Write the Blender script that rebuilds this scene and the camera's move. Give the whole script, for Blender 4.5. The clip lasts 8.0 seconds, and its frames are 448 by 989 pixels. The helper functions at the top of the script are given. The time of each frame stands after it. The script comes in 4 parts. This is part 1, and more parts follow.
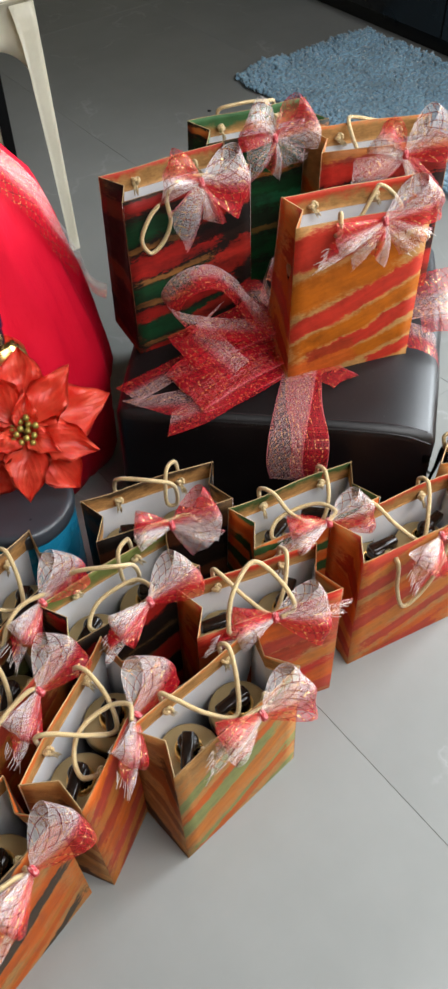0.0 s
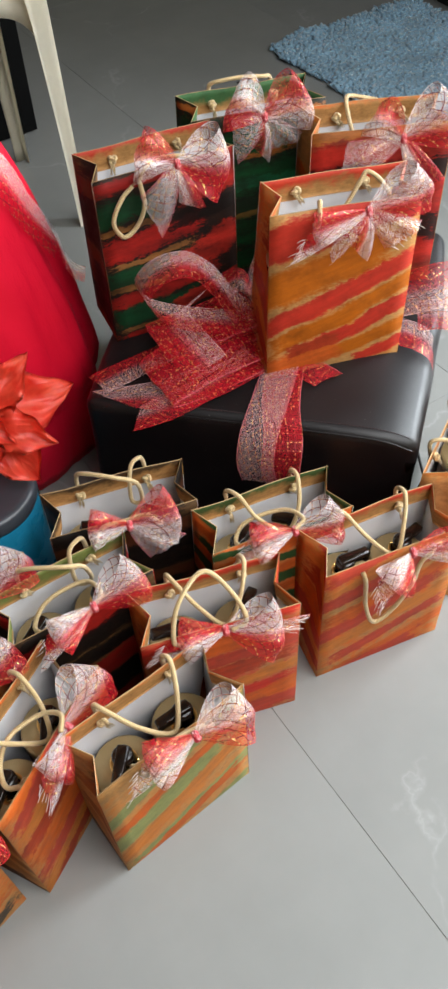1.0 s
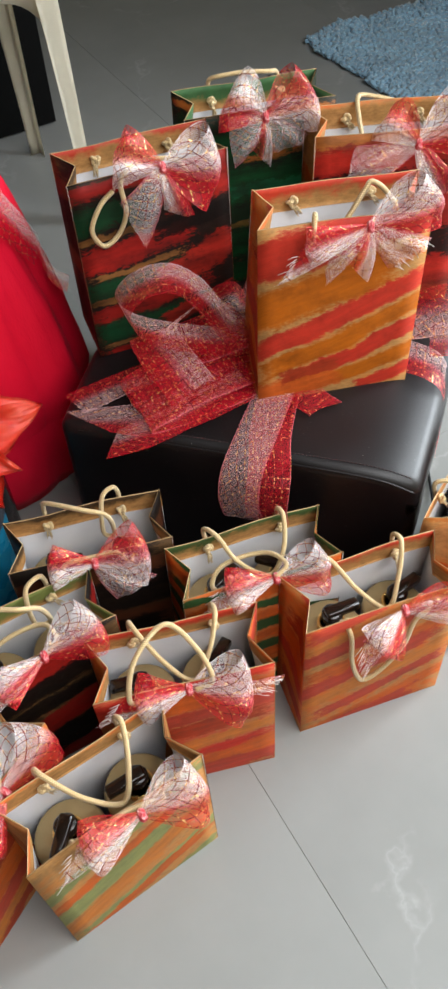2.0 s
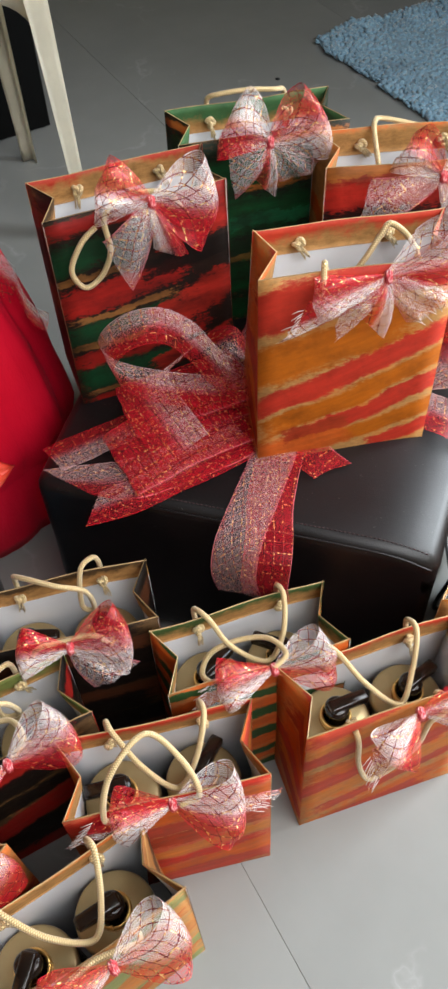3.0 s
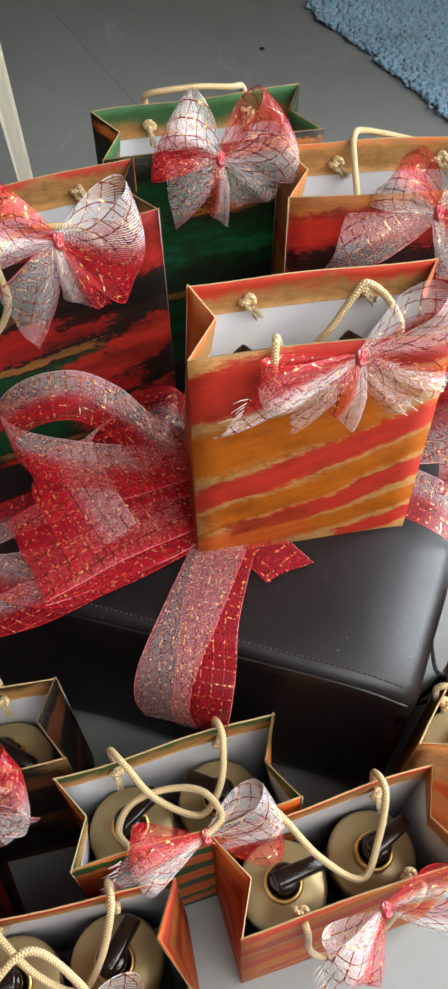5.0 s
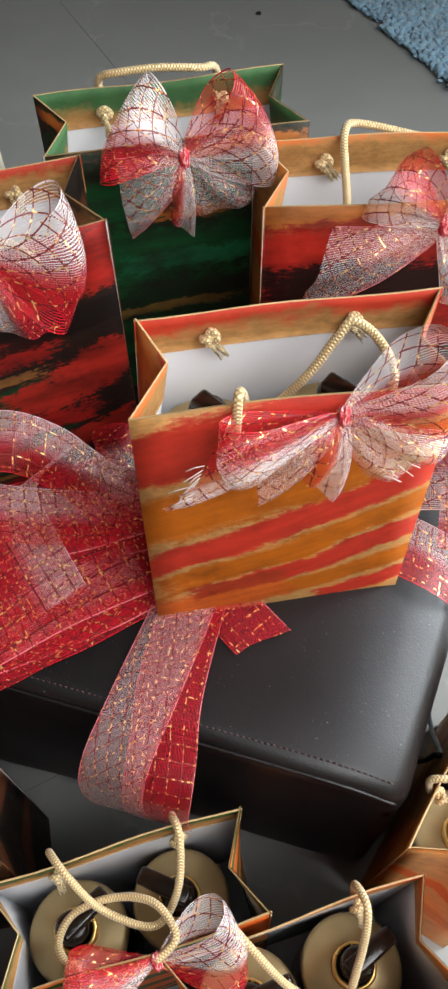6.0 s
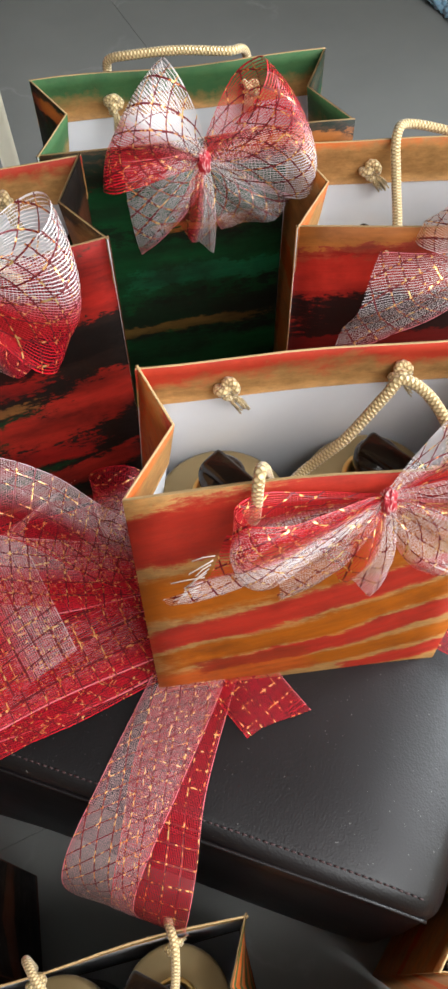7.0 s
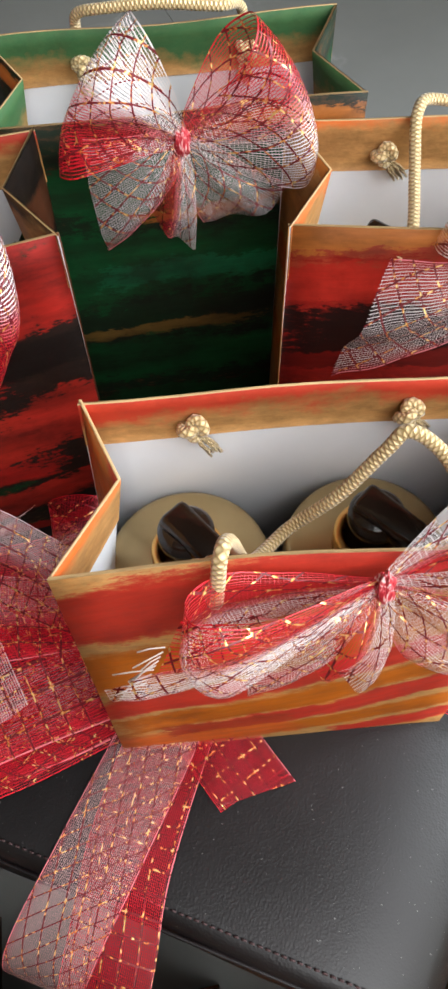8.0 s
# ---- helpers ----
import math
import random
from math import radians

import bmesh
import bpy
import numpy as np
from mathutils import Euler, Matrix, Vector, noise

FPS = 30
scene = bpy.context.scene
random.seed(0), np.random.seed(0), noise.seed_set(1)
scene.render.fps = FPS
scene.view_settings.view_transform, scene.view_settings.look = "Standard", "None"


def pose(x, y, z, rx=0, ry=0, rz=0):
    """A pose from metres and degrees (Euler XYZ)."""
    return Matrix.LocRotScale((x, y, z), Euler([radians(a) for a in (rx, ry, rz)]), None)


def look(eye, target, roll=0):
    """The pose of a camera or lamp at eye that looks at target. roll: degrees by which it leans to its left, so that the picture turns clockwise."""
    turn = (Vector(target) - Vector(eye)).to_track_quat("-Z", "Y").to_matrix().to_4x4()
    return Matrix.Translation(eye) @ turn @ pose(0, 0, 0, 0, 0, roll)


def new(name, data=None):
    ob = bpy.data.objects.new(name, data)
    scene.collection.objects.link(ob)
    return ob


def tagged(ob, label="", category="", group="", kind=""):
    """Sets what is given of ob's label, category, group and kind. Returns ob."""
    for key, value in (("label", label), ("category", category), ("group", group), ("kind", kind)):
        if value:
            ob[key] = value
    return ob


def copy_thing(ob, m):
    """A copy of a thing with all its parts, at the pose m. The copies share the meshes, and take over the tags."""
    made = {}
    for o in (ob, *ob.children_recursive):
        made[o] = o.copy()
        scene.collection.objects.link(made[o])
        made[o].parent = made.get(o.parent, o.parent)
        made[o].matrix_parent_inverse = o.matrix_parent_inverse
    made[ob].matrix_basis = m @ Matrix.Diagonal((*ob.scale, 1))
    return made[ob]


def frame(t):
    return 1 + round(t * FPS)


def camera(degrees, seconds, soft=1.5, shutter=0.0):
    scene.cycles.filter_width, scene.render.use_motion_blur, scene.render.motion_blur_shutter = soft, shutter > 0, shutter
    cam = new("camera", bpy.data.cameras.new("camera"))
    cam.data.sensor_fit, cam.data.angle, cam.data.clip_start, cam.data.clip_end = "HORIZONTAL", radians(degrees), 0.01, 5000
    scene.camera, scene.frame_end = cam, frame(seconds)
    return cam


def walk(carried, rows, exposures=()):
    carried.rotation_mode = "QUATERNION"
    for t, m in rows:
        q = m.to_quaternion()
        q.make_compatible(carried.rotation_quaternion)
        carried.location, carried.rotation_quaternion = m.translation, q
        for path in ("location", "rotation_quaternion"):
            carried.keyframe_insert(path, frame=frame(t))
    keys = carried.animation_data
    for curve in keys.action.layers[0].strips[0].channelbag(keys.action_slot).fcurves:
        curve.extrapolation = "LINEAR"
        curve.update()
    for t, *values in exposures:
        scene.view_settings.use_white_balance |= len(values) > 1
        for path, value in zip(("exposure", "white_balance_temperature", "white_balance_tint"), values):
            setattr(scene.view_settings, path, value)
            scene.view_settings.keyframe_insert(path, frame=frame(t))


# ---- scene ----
cam = camera(29.9, 8.0, soft=3.0)
PATH = [
    (0, (-0.331, -0.529, 1.176), (0.06, 0.707, -0.347), -0.9),
    (0.5, (-0.258, -0.522, 1.164), (0.079, 0.696, -0.386), -1.2),
    (1, (-0.199, -0.498, 1.153), (0.063, 0.726, -0.407), -2.3),
    (1.2, (-0.168, -0.49, 1.14), (0.047, 0.747, -0.418), -3.5),
    (2.5, (-0.085, -0.332, 1.089), (0.074, 0.89, -0.486), -3.2),
    (3, (-0.066, -0.265, 1.07), (0.089, 0.951, -0.511), -2.9),
    (3.5, (-0.044, -0.22, 1.053), (0.111, 0.978, -0.54), -1.9),
    (4, (-0.025, -0.161, 1.043), (0.132, 1.023, -0.561), -1.6),
    (4.5, (-0.004, -0.103, 1.02), (0.157, 1.06, -0.599), -1.2),
    (5, (0.023, -0.052, 0.999), (0.184, 1.088, -0.636), -1.0),
    (5.2, (0.036, -0.03, 0.987), (0.195, 1.101, -0.654), -1.0),
    (6.5, (0.082, 0.121, 0.925), (0.214, 1.171, -0.772), -0.2),
    (7, (0.086, 0.166, 0.901), (0.184, 1.196, -0.811), -0.7),
    (7.5, (0.09, 0.205, 0.873), (0.17, 1.204, -0.857), -0.5),
    (8, (0.118, 0.243, 0.851), (0.164, 1.211, -0.899), -1.4),
]
walk(cam, [(t, look(eye, target, roll)) for t, eye, target, roll in PATH])

# ---- world, sun, lights ----
TURN = 20.0                      # the room's axes against the world's
RM = Matrix.Rotation(radians(TURN), 4, "Z")


def room(a, b, z=0.0):
    """A place from the room's own axes: a to the window wall, b ahead."""
    return RM @ Vector((a, b, z))


world = bpy.data.worlds.new("sky")
scene.world = world
world.use_nodes = True
wn = world.node_tree
sky = wn.nodes.new("ShaderNodeTexSky")
sky.sky_type, sky.sun_disc = "NISHITA", False
sky.sun_elevation, sky.sun_rotation = radians(40), radians(100)
wn.links.new(sky.outputs[0], wn.nodes["Background"].inputs[0])
wn.nodes["Background"].inputs[1].default_value = 0.07

sun = new("sun", bpy.data.lights.new("sun", "SUN"))
sun.data.energy, sun.data.angle, sun.data.color = 0.8, radians(12), (1.0, 0.96, 0.9)
sun.matrix_world = look((0, 0, 5), (2.5, 2.0, 0.5))


def area_lamp(name, a, b, z, wide, high, facing, watts, colour):
    lamp = new(name, bpy.data.lights.new(name, "AREA"))
    lamp.data.shape, lamp.data.size, lamp.data.size_y = "RECTANGLE", wide, high
    lamp.data.energy, lamp.data.color = watts, colour
    eye = room(a, b, z)
    lamp.matrix_world = look(eye, eye + RM.to_3x3() @ Vector(facing))
    return lamp


area_lamp("window_light", 2.32, -0.25, 1.30, 1.4, 1.9, (-1, -0.75, -0.3), 172, (0.87, 0.945, 1.0))
# added soft light behind the camera for the bag fronts; its opening is unseen
area_lamp("front_light", 0.55, -1.22, 2.15, 2.0, 1.5, (0, 0.8, -2.4), 80, (0.965, 0.985, 1.0))

# ---- materials ----


def material(name):
    m = bpy.data.materials.new(name)
    m.use_nodes = True
    nt = m.node_tree
    return m, nt, nt.nodes["Principled BSDF"]


def put(nt, a, b):
    nt.links.new(a, b)


def calc(nt, op, a, b=None, clamp=False):
    n = nt.nodes.new("ShaderNodeMath")
    n.operation, n.use_clamp = op, clamp
    for i, v in enumerate((a, b)):
        if v is None:
            continue
        if isinstance(v, (int, float)):
            n.inputs[i].default_value = v
        else:
            nt.links.new(v, n.inputs[i])
    return n.outputs[0]


def mixed(nt, fac, a, b, blend="MIX"):
    n = nt.nodes.new("ShaderNodeMix")
    n.data_type, n.blend_type = "RGBA", blend
    for socket, v in ((n.inputs[0], fac), (n.inputs[6], a), (n.inputs[7], b)):
        if isinstance(v, (int, float)):
            socket.default_value = v
        elif isinstance(v, tuple):
            socket.default_value = (*v, 1.0)
        else:
            nt.links.new(v, socket)
    return n.outputs[2]


def ramp(nt, fac, stops, constant=False):
    n = nt.nodes.new("ShaderNodeValToRGB")
    els = n.color_ramp.elements
    if constant:
        n.color_ramp.interpolation = "CONSTANT"
    while len(els) < len(stops):
        els.new(0.5)
    for e, (p, c) in zip(els, stops):
        e.position, e.color = p, (*c, 1.0) if isinstance(c, tuple) else (c, c, c, 1.0)
    put(nt, fac, n.inputs[0])
    return n.outputs[0]


def noised(nt, vector, scale, detail=3.0, rough=0.55):
    n = nt.nodes.new("ShaderNodeTexNoise")
    n.inputs["Scale"].default_value, n.inputs["Detail"].default_value, n.inputs["Roughness"].default_value = scale, detail, rough
    if vector is not None:
        put(nt, vector, n.inputs["Vector"])
    return n.outputs["Fac"]


def coords(nt, which="Object"):
    return nt.nodes.new("ShaderNodeTexCoord").outputs[which]


def stretched(nt, vector, scale=(1, 1, 1), turn=0.0, shift=(0, 0, 0)):
    n = nt.nodes.new("ShaderNodeMapping")
    n.vector_type = "TEXTURE" if turn else "POINT"
    n.inputs["Location"].default_value = shift
    n.inputs["Rotation"].default_value = (0, 0, radians(turn))
    n.inputs["Scale"].default_value = (1, 1, 1) if turn else scale
    put(nt, vector, n.inputs["Vector"])
    if not turn:
        return n.outputs[0]
    m = nt.nodes.new("ShaderNodeMapping")
    m.inputs["Scale"].default_value = scale
    put(nt, n.outputs[0], m.inputs["Vector"])
    return m.outputs[0]


def bumped(nt, bsdf, height, strength, distance=0.001):
    n = nt.nodes.new("ShaderNodeBump")
    n.inputs["Strength"].default_value, n.inputs["Distance"].default_value = strength, distance
    put(nt, height, n.inputs["Height"])
    put(nt, n.outputs[0], bsdf.inputs["Normal"])


def plain(name, colour, rough=0.5, metal=0.0, vary=0.12, scale=30.0, bump=0.1, spread=0.1, sheen=0.0):
    """A surface of one colour with stains at two scales, uneven gloss and fine relief."""
    m, nt, b = material(name)
    at = coords(nt)
    big, fine = noised(nt, at, scale), noised(nt, at, scale * 9, 4)
    both = calc(nt, "ADD", calc(nt, "MULTIPLY", big, 0.65), calc(nt, "MULTIPLY", fine, 0.35))
    low = tuple(c * (1 - vary) for c in colour)
    high = tuple(min(1, c * (1 + vary)) for c in colour)
    put(nt, ramp(nt, both, [(0.3, low), (0.7, high)]), b.inputs["Base Color"])
    put(nt, ramp(nt, big, [(0.3, max(0.02, rough - spread)), (0.7, min(1, rough + spread))]), b.inputs["Roughness"])
    b.inputs["Metallic"].default_value = metal
    b.inputs["Sheen Weight"].default_value = sheen
    bumped(nt, b, fine, bump)
    return m


KRAFT = (0.48, 0.245, 0.085)


def brushed_paper(name, strokes, wash, wash_part=0.5, rim=None, rim_part=0.1, dry=0.5, seed=0.0, smudge=0.0, gloss=0.58):
    """Kraft paper painted by hand. strokes: (colour, x, z, angle, half length, half width) in metres on the panel,
    laid one over the other with dry, hairy edges; wash: a thin colour rubbed over the bare paper."""
    m, nt, b = material(name)
    uv = coords(nt, "UV")
    at = stretched(nt, uv, shift=(seed, seed * 0.7, 0))
    wide, mottled = noised(nt, at, 13.0, 4, 0.6), noised(nt, at, 46.0, 7, 0.72)
    specks = noised(nt, stretched(nt, at, (0.6, 1.6, 1)), 210.0, 4, 0.75)
    fibre = noised(nt, stretched(nt, at, (1.0, 2.5, 1)), 90.0, 5, 0.7)
    pale, tan = tuple(c * 1.18 for c in KRAFT), tuple(c * 0.72 for c in KRAFT)
    colour = ramp(nt, fibre, [(0.32, tan), (0.68, pale)])
    thin = calc(nt, "ADD", calc(nt, "MULTIPLY", wide, 0.5), calc(nt, "MULTIPLY", mottled, 0.5))
    colour = mixed(nt, ramp(nt, thin, [(0.60 - 0.3 * wash_part, 0.0), (0.76 - 0.3 * wash_part, 0.85)]), colour, wash)
    bend = calc(nt, "MULTIPLY", calc(nt, "SUBTRACT", wide, 0.5), 0.030)
    for i, (paint, x, z, angle, half_long, half_wide) in enumerate(strokes):
        local = nt.nodes.new("ShaderNodeMapping")
        local.vector_type = "TEXTURE"
        local.inputs["Location"].default_value, local.inputs["Rotation"].default_value = (x, z, 0), (0, 0, radians(angle))
        put(nt, uv, local.inputs["Vector"])
        sep = nt.nodes.new("ShaderNodeSeparateXYZ")
        put(nt, local.outputs[0], sep.inputs[0])
        hairs = noised(nt, stretched(nt, local.outputs[0], (14.0, 95.0, 1.0), shift=(seed + i * 3.1, i * 1.7, 0)), 1.0, 6, 0.7)
        rough = calc(nt, "ADD", calc(nt, "MULTIPLY", calc(nt, "SUBTRACT", hairs, 0.5), 0.9), calc(nt, "MULTIPLY", calc(nt, "SUBTRACT", calc(nt, "ADD", mottled, specks), 1.0), 1.15))
        q = calc(nt, "MULTIPLY", calc(nt, "ABSOLUTE", calc(nt, "ADD", sep.outputs[1], bend)), 1.0 / half_wide)
        p = calc(nt, "MULTIPLY", calc(nt, "ABSOLUTE", sep.outputs[0]), 1.0 / half_long)
        edge = calc(nt, "ADD", calc(nt, "MAXIMUM", q, calc(nt, "POWER", p, 1.5)), calc(nt, "MULTIPLY", rough, dry * 1.5))
        cover = ramp(nt, edge, [(0.74, 0.96), (0.90, 0.62), (1.0, 0.0)])
        deep = ramp(nt, hairs, [(0.3, tuple(c * 0.74 for c in paint)), (0.7, tuple(min(1.0, c * 1.14) for c in paint))])
        colour = mixed(nt, cover, colour, deep)
    if smudge:
        # black paint dragged over the others
        drag = noised(nt, stretched(nt, at, (7.0, 26.0, 1.0), shift=(0.3, 0.9, 0)), 1.0, 5, 0.62)
        sooty = ramp(nt, calc(nt, "ADD", calc(nt, "MULTIPLY", drag, 0.7), calc(nt, "MULTIPLY", mottled, 0.3)), [(0.43, 0.0), (0.60, smudge)])
        colour = mixed(nt, sooty, colour, DARK)
    # the strip folded in at the rim is mostly bare, painted along the fold alone
    split = nt.nodes.new("ShaderNodeSeparateXYZ")
    put(nt, uv, split.inputs[0])
    height = calc(nt, "ADD", split.outputs[1], calc(nt, "MULTIPLY", calc(nt, "SUBTRACT", calc(nt, "ADD", mottled, calc(nt, "MULTIPLY", wide, 1.2)), 1.1), 0.034))
    strip = calc(nt, "GREATER_THAN", split.outputs[1], 0.268)
    fold = 0.690 + 0.085 * (1 - rim_part)
    strip_cover = ramp(nt, calc(nt, "MULTIPLY", height, 2.5), [(fold - 0.014, 0.0), (fold + 0.014, 0.9)])
    bare = ramp(nt, fibre, [(0.32, tan), (0.68, pale)])
    inner = mixed(nt, strip_cover, bare, rim or strokes[0][0])
    colour = mixed(nt, strip, colour, inner)
    blot = ramp(nt, calc(nt, "ADD", calc(nt, "MULTIPLY", mottled, 0.6), calc(nt, "MULTIPLY", wide, 0.4)), [(0.34, (0.62, 0.60, 0.60)), (0.52, (0.98, 0.98, 0.98)), (0.70, (1.15, 1.15, 1.15))])
    put(nt, mixed(nt, 1.0, colour, blot, "MULTIPLY"), b.inputs["Base Color"])
    put(nt, ramp(nt, mottled, [(0.3, gloss - 0.10), (0.7, gloss + 0.12)]), b.inputs["Roughness"])
    b.inputs["Specular IOR Level"].default_value = 0.18
    bumped(nt, b, calc(nt, "ADD", noised(nt, at, 160.0, 4), calc(nt, "MULTIPLY", wide, 1.5)), 0.14, 0.0012)
    return m


RED, ORANGE, GOLD, MAROON = (0.50, 0.027, 0.016), (0.55, 0.105, 0.014), (0.45, 0.108, 0.004), (0.17, 0.008, 0.006)
GREEN, DARK, SAGE, SOOT = (0.006, 0.066, 0.018), (0.008, 0.005, 0.004), (0.25, 0.27, 0.095), (0.05, 0.04, 0.03)
BLOOD, LEAF, BRICK, ROSE = (0.36, 0.014, 0.010), (0.010, 0.120, 0.045), (0.36, 0.040, 0.014), (0.46, 0.052, 0.030)
AMBER = (0.52, 0.165, 0.030)


def rows(colours, angle, top, step, wide, reach=0.13, seed=1):
    """Strokes one below another in turning colours, each a little off."""
    rng, out, z, i = random.Random(seed), [], top, 0
    while z > -0.03:
        out.append((colours[i % len(colours)], rng.uniform(-0.03, 0.03), z, angle + rng.uniform(-4, 4), reach * rng.uniform(0.6, 1.1), wide * rng.uniform(0.7, 1.2)))
        z -= step * rng.uniform(0.8, 1.2)
        i += 1
    return out


PAPERS = {
    "tall_dark": brushed_paper("paper_red_green", [
        ((0.018, 0.009, 0.007), 0.0, 0.13, 5, 0.16, 0.15), (BLOOD, -0.02, 0.250, 4, 0.13, 0.012), ((0.006, 0.050, 0.017), -0.062, 0.208, 2, 0.05, 0.018), ((0.42, 0.020, 0.013), 0.066, 0.228, 10, 0.06, 0.028),
        ((0.30, 0.125, 0.035), -0.060, 0.182, 3, 0.05, 0.004), (BLOOD, -0.035, 0.158, 5, 0.085, 0.019), ((0.30, 0.125, 0.035), -0.030, 0.131, 5, 0.065, 0.005), ((0.006, 0.050, 0.017), -0.030, 0.108, 6, 0.085, 0.018),
        (RED, 0.060, 0.118, 18, 0.065, 0.022), ((0.30, 0.125, 0.035), -0.058, 0.087, 4, 0.045, 0.005), (BLOOD, -0.02, 0.070, 6, 0.09, 0.012), ((0.006, 0.050, 0.017), -0.030, 0.040, 4, 0.08, 0.018), (RED, 0.05, 0.045, 14, 0.06, 0.014), ((0.30, 0.125, 0.035), -0.04, 0.016, 3, 0.05, 0.004), (BLOOD, 0.0, 0.004, 3, 0.10, 0.008),
        (DARK, 0.050, 0.180, 8, 0.055, 0.016)], DARK, 1.0, BLOOD, 0.30, 0.85, 0.3, 0.72),
    "green": brushed_paper("paper_green", [
        ((0.006, 0.022, 0.009), 0.0, 0.13, 2, 0.16, 0.15), (AMBER, 0.06, 0.250, 1, 0.05, 0.006), (AMBER, 0.02, 0.196, 1, 0.05, 0.006), (GREEN, -0.01, 0.215, 2, 0.12, 0.020), (GREEN, 0.01, 0.160, 3, 0.11, 0.032), (LEAF, 0.02, 0.150, 2, 0.07, 0.010),
        ((0.16, 0.09, 0.02), -0.03, 0.098, 2, 0.07, 0.006), (GREEN, 0.0, 0.070, 1, 0.12, 0.022), (GREEN, 0.0, 0.020, 3, 0.12, 0.020)], DARK, 1.0, LEAF, 0.6, 0.95, 1.3, 0.75),
    "wine": brushed_paper("paper_wine", [
        (BLOOD, 0.0, 0.13, 2, 0.16, 0.12), (AMBER, -0.02, 0.256, 1, 0.13, 0.010), (RED, -0.03, 0.226, 3, 0.10, 0.015), (DARK, 0.01, 0.188, 2, 0.13, 0.022), (MAROON, -0.04, 0.168, 4, 0.07, 0.008), (RED, 0.02, 0.140, 4, 0.12, 0.016), (DARK, 0.0, 0.095, 2, 0.12, 0.022), (RED, 0.0, 0.045, 3, 0.12, 0.020)], BLOOD, 0.9, ORANGE, 0.1, 0.8, 2.3, 0.6),
    "flame": brushed_paper("paper_flame", [
        (RED, 0.0, 0.238, 12, 0.15, 0.030), (GOLD, -0.035, 0.165, 17, 0.11, 0.030), (GOLD, 0.075, 0.205, 22, 0.05, 0.013), (RED, 0.0, 0.128, 23, 0.135, 0.0165), (GOLD, 0.012, 0.096, 23, 0.13, 0.0155),
        (RED, 0.035, 0.073, 22, 0.090, 0.0145), (GOLD, 0.055, 0.046, 17, 0.070, 0.0135), (RED, 0.072, 0.020, 17, 0.045, 0.011), (ORANGE, -0.050, 0.022, 12, 0.060, 0.022), (BRICK, -0.035, 0.045, 14, 0.040, 0.012)], AMBER, 0.40, RED, 0.45, 0.50, 0.7),
    "umber": brushed_paper("paper_umber", rows([DARK, (0.10, 0.03, 0.012), DARK], 4, 0.25, 0.035, 0.024, seed=3), DARK, 0.9, DARK, 0.3, 0.5, 3.1),
    "forest": brushed_paper("paper_forest", rows([GREEN, ORANGE], 6, 0.25, 0.026, 0.012, seed=4), ORANGE, 0.7, GREEN, 0.4, 0.5, 3.7),
    "ember": brushed_paper("paper_ember", rows([RED, ORANGE, ROSE, BRICK, AMBER], 8, 0.25, 0.032, 0.019, seed=5), ROSE, 0.7, RED, 0.4, 0.7, 4.3),
    "sunset": brushed_paper("paper_sunset", rows([ROSE, AMBER, ROSE, ORANGE], 17, 0.27, 0.034, 0.018, seed=16), ORANGE, 0.6, RED, 0.35, 0.75, 5.3),
    "meadow": brushed_paper("paper_meadow", rows([SAGE, ORANGE, SAGE, AMBER], 25, 0.20, 0.040, 0.018, seed=7), AMBER, 0.5, ORANGE, 0.1, 0.6, 6.1),
    "rust": brushed_paper("paper_rust", rows([ORANGE, ROSE, AMBER, BRICK], 24, 0.27, 0.038, 0.020, seed=8), ORANGE, 0.6, ORANGE, 0.3, 0.75, 7.1),
    "smoke": brushed_paper("paper_smoke", rows([ORANGE, SOOT, ORANGE, AMBER], 24, 0.27, 0.034, 0.014, seed=9), ORANGE, 0.6, ORANGE, 0.2, 0.6, 8.2),
    "plain": brushed_paper("paper_plain", rows([AMBER, KRAFT, ORANGE], 12, 0.25, 0.05, 0.016, seed=10), AMBER, 0.4, ORANGE, 0.2, 0.8, 9.2),
    "tan": brushed_paper("paper_tan", rows([(0.28, 0.105, 0.030), (0.40, 0.18, 0.055), (0.09, 0.04, 0.02), (0.34, 0.10, 0.025)], 24, 0.27, 0.045, 0.018, seed=11), AMBER, 0.3, ORANGE, 0.1, 0.8, 10.2),
    "bark": brushed_paper("paper_bark", rows([DARK, (0.2, 0.04, 0.01), DARK, SAGE], 14, 0.25, 0.035, 0.020, seed=12), DARK, 0.8, SOOT, 0.2, 0.6, 11.2),
    "moss": brushed_paper("paper_moss", rows([DARK, BLOOD, DARK], 12, 0.25, 0.035, 0.022, seed=13), DARK, 0.9, (0.16, 0.22, 0.06), 0.75, 0.6, 12.2),
}
WHITE_CARD = plain("white_card", (0.78, 0.78, 0.80), 0.45, vary=0.03, scale=12, bump=0.05)
KRAFT_EDGE = plain("kraft_edge", (0.52, 0.33, 0.15), 0.6, vary=0.1)


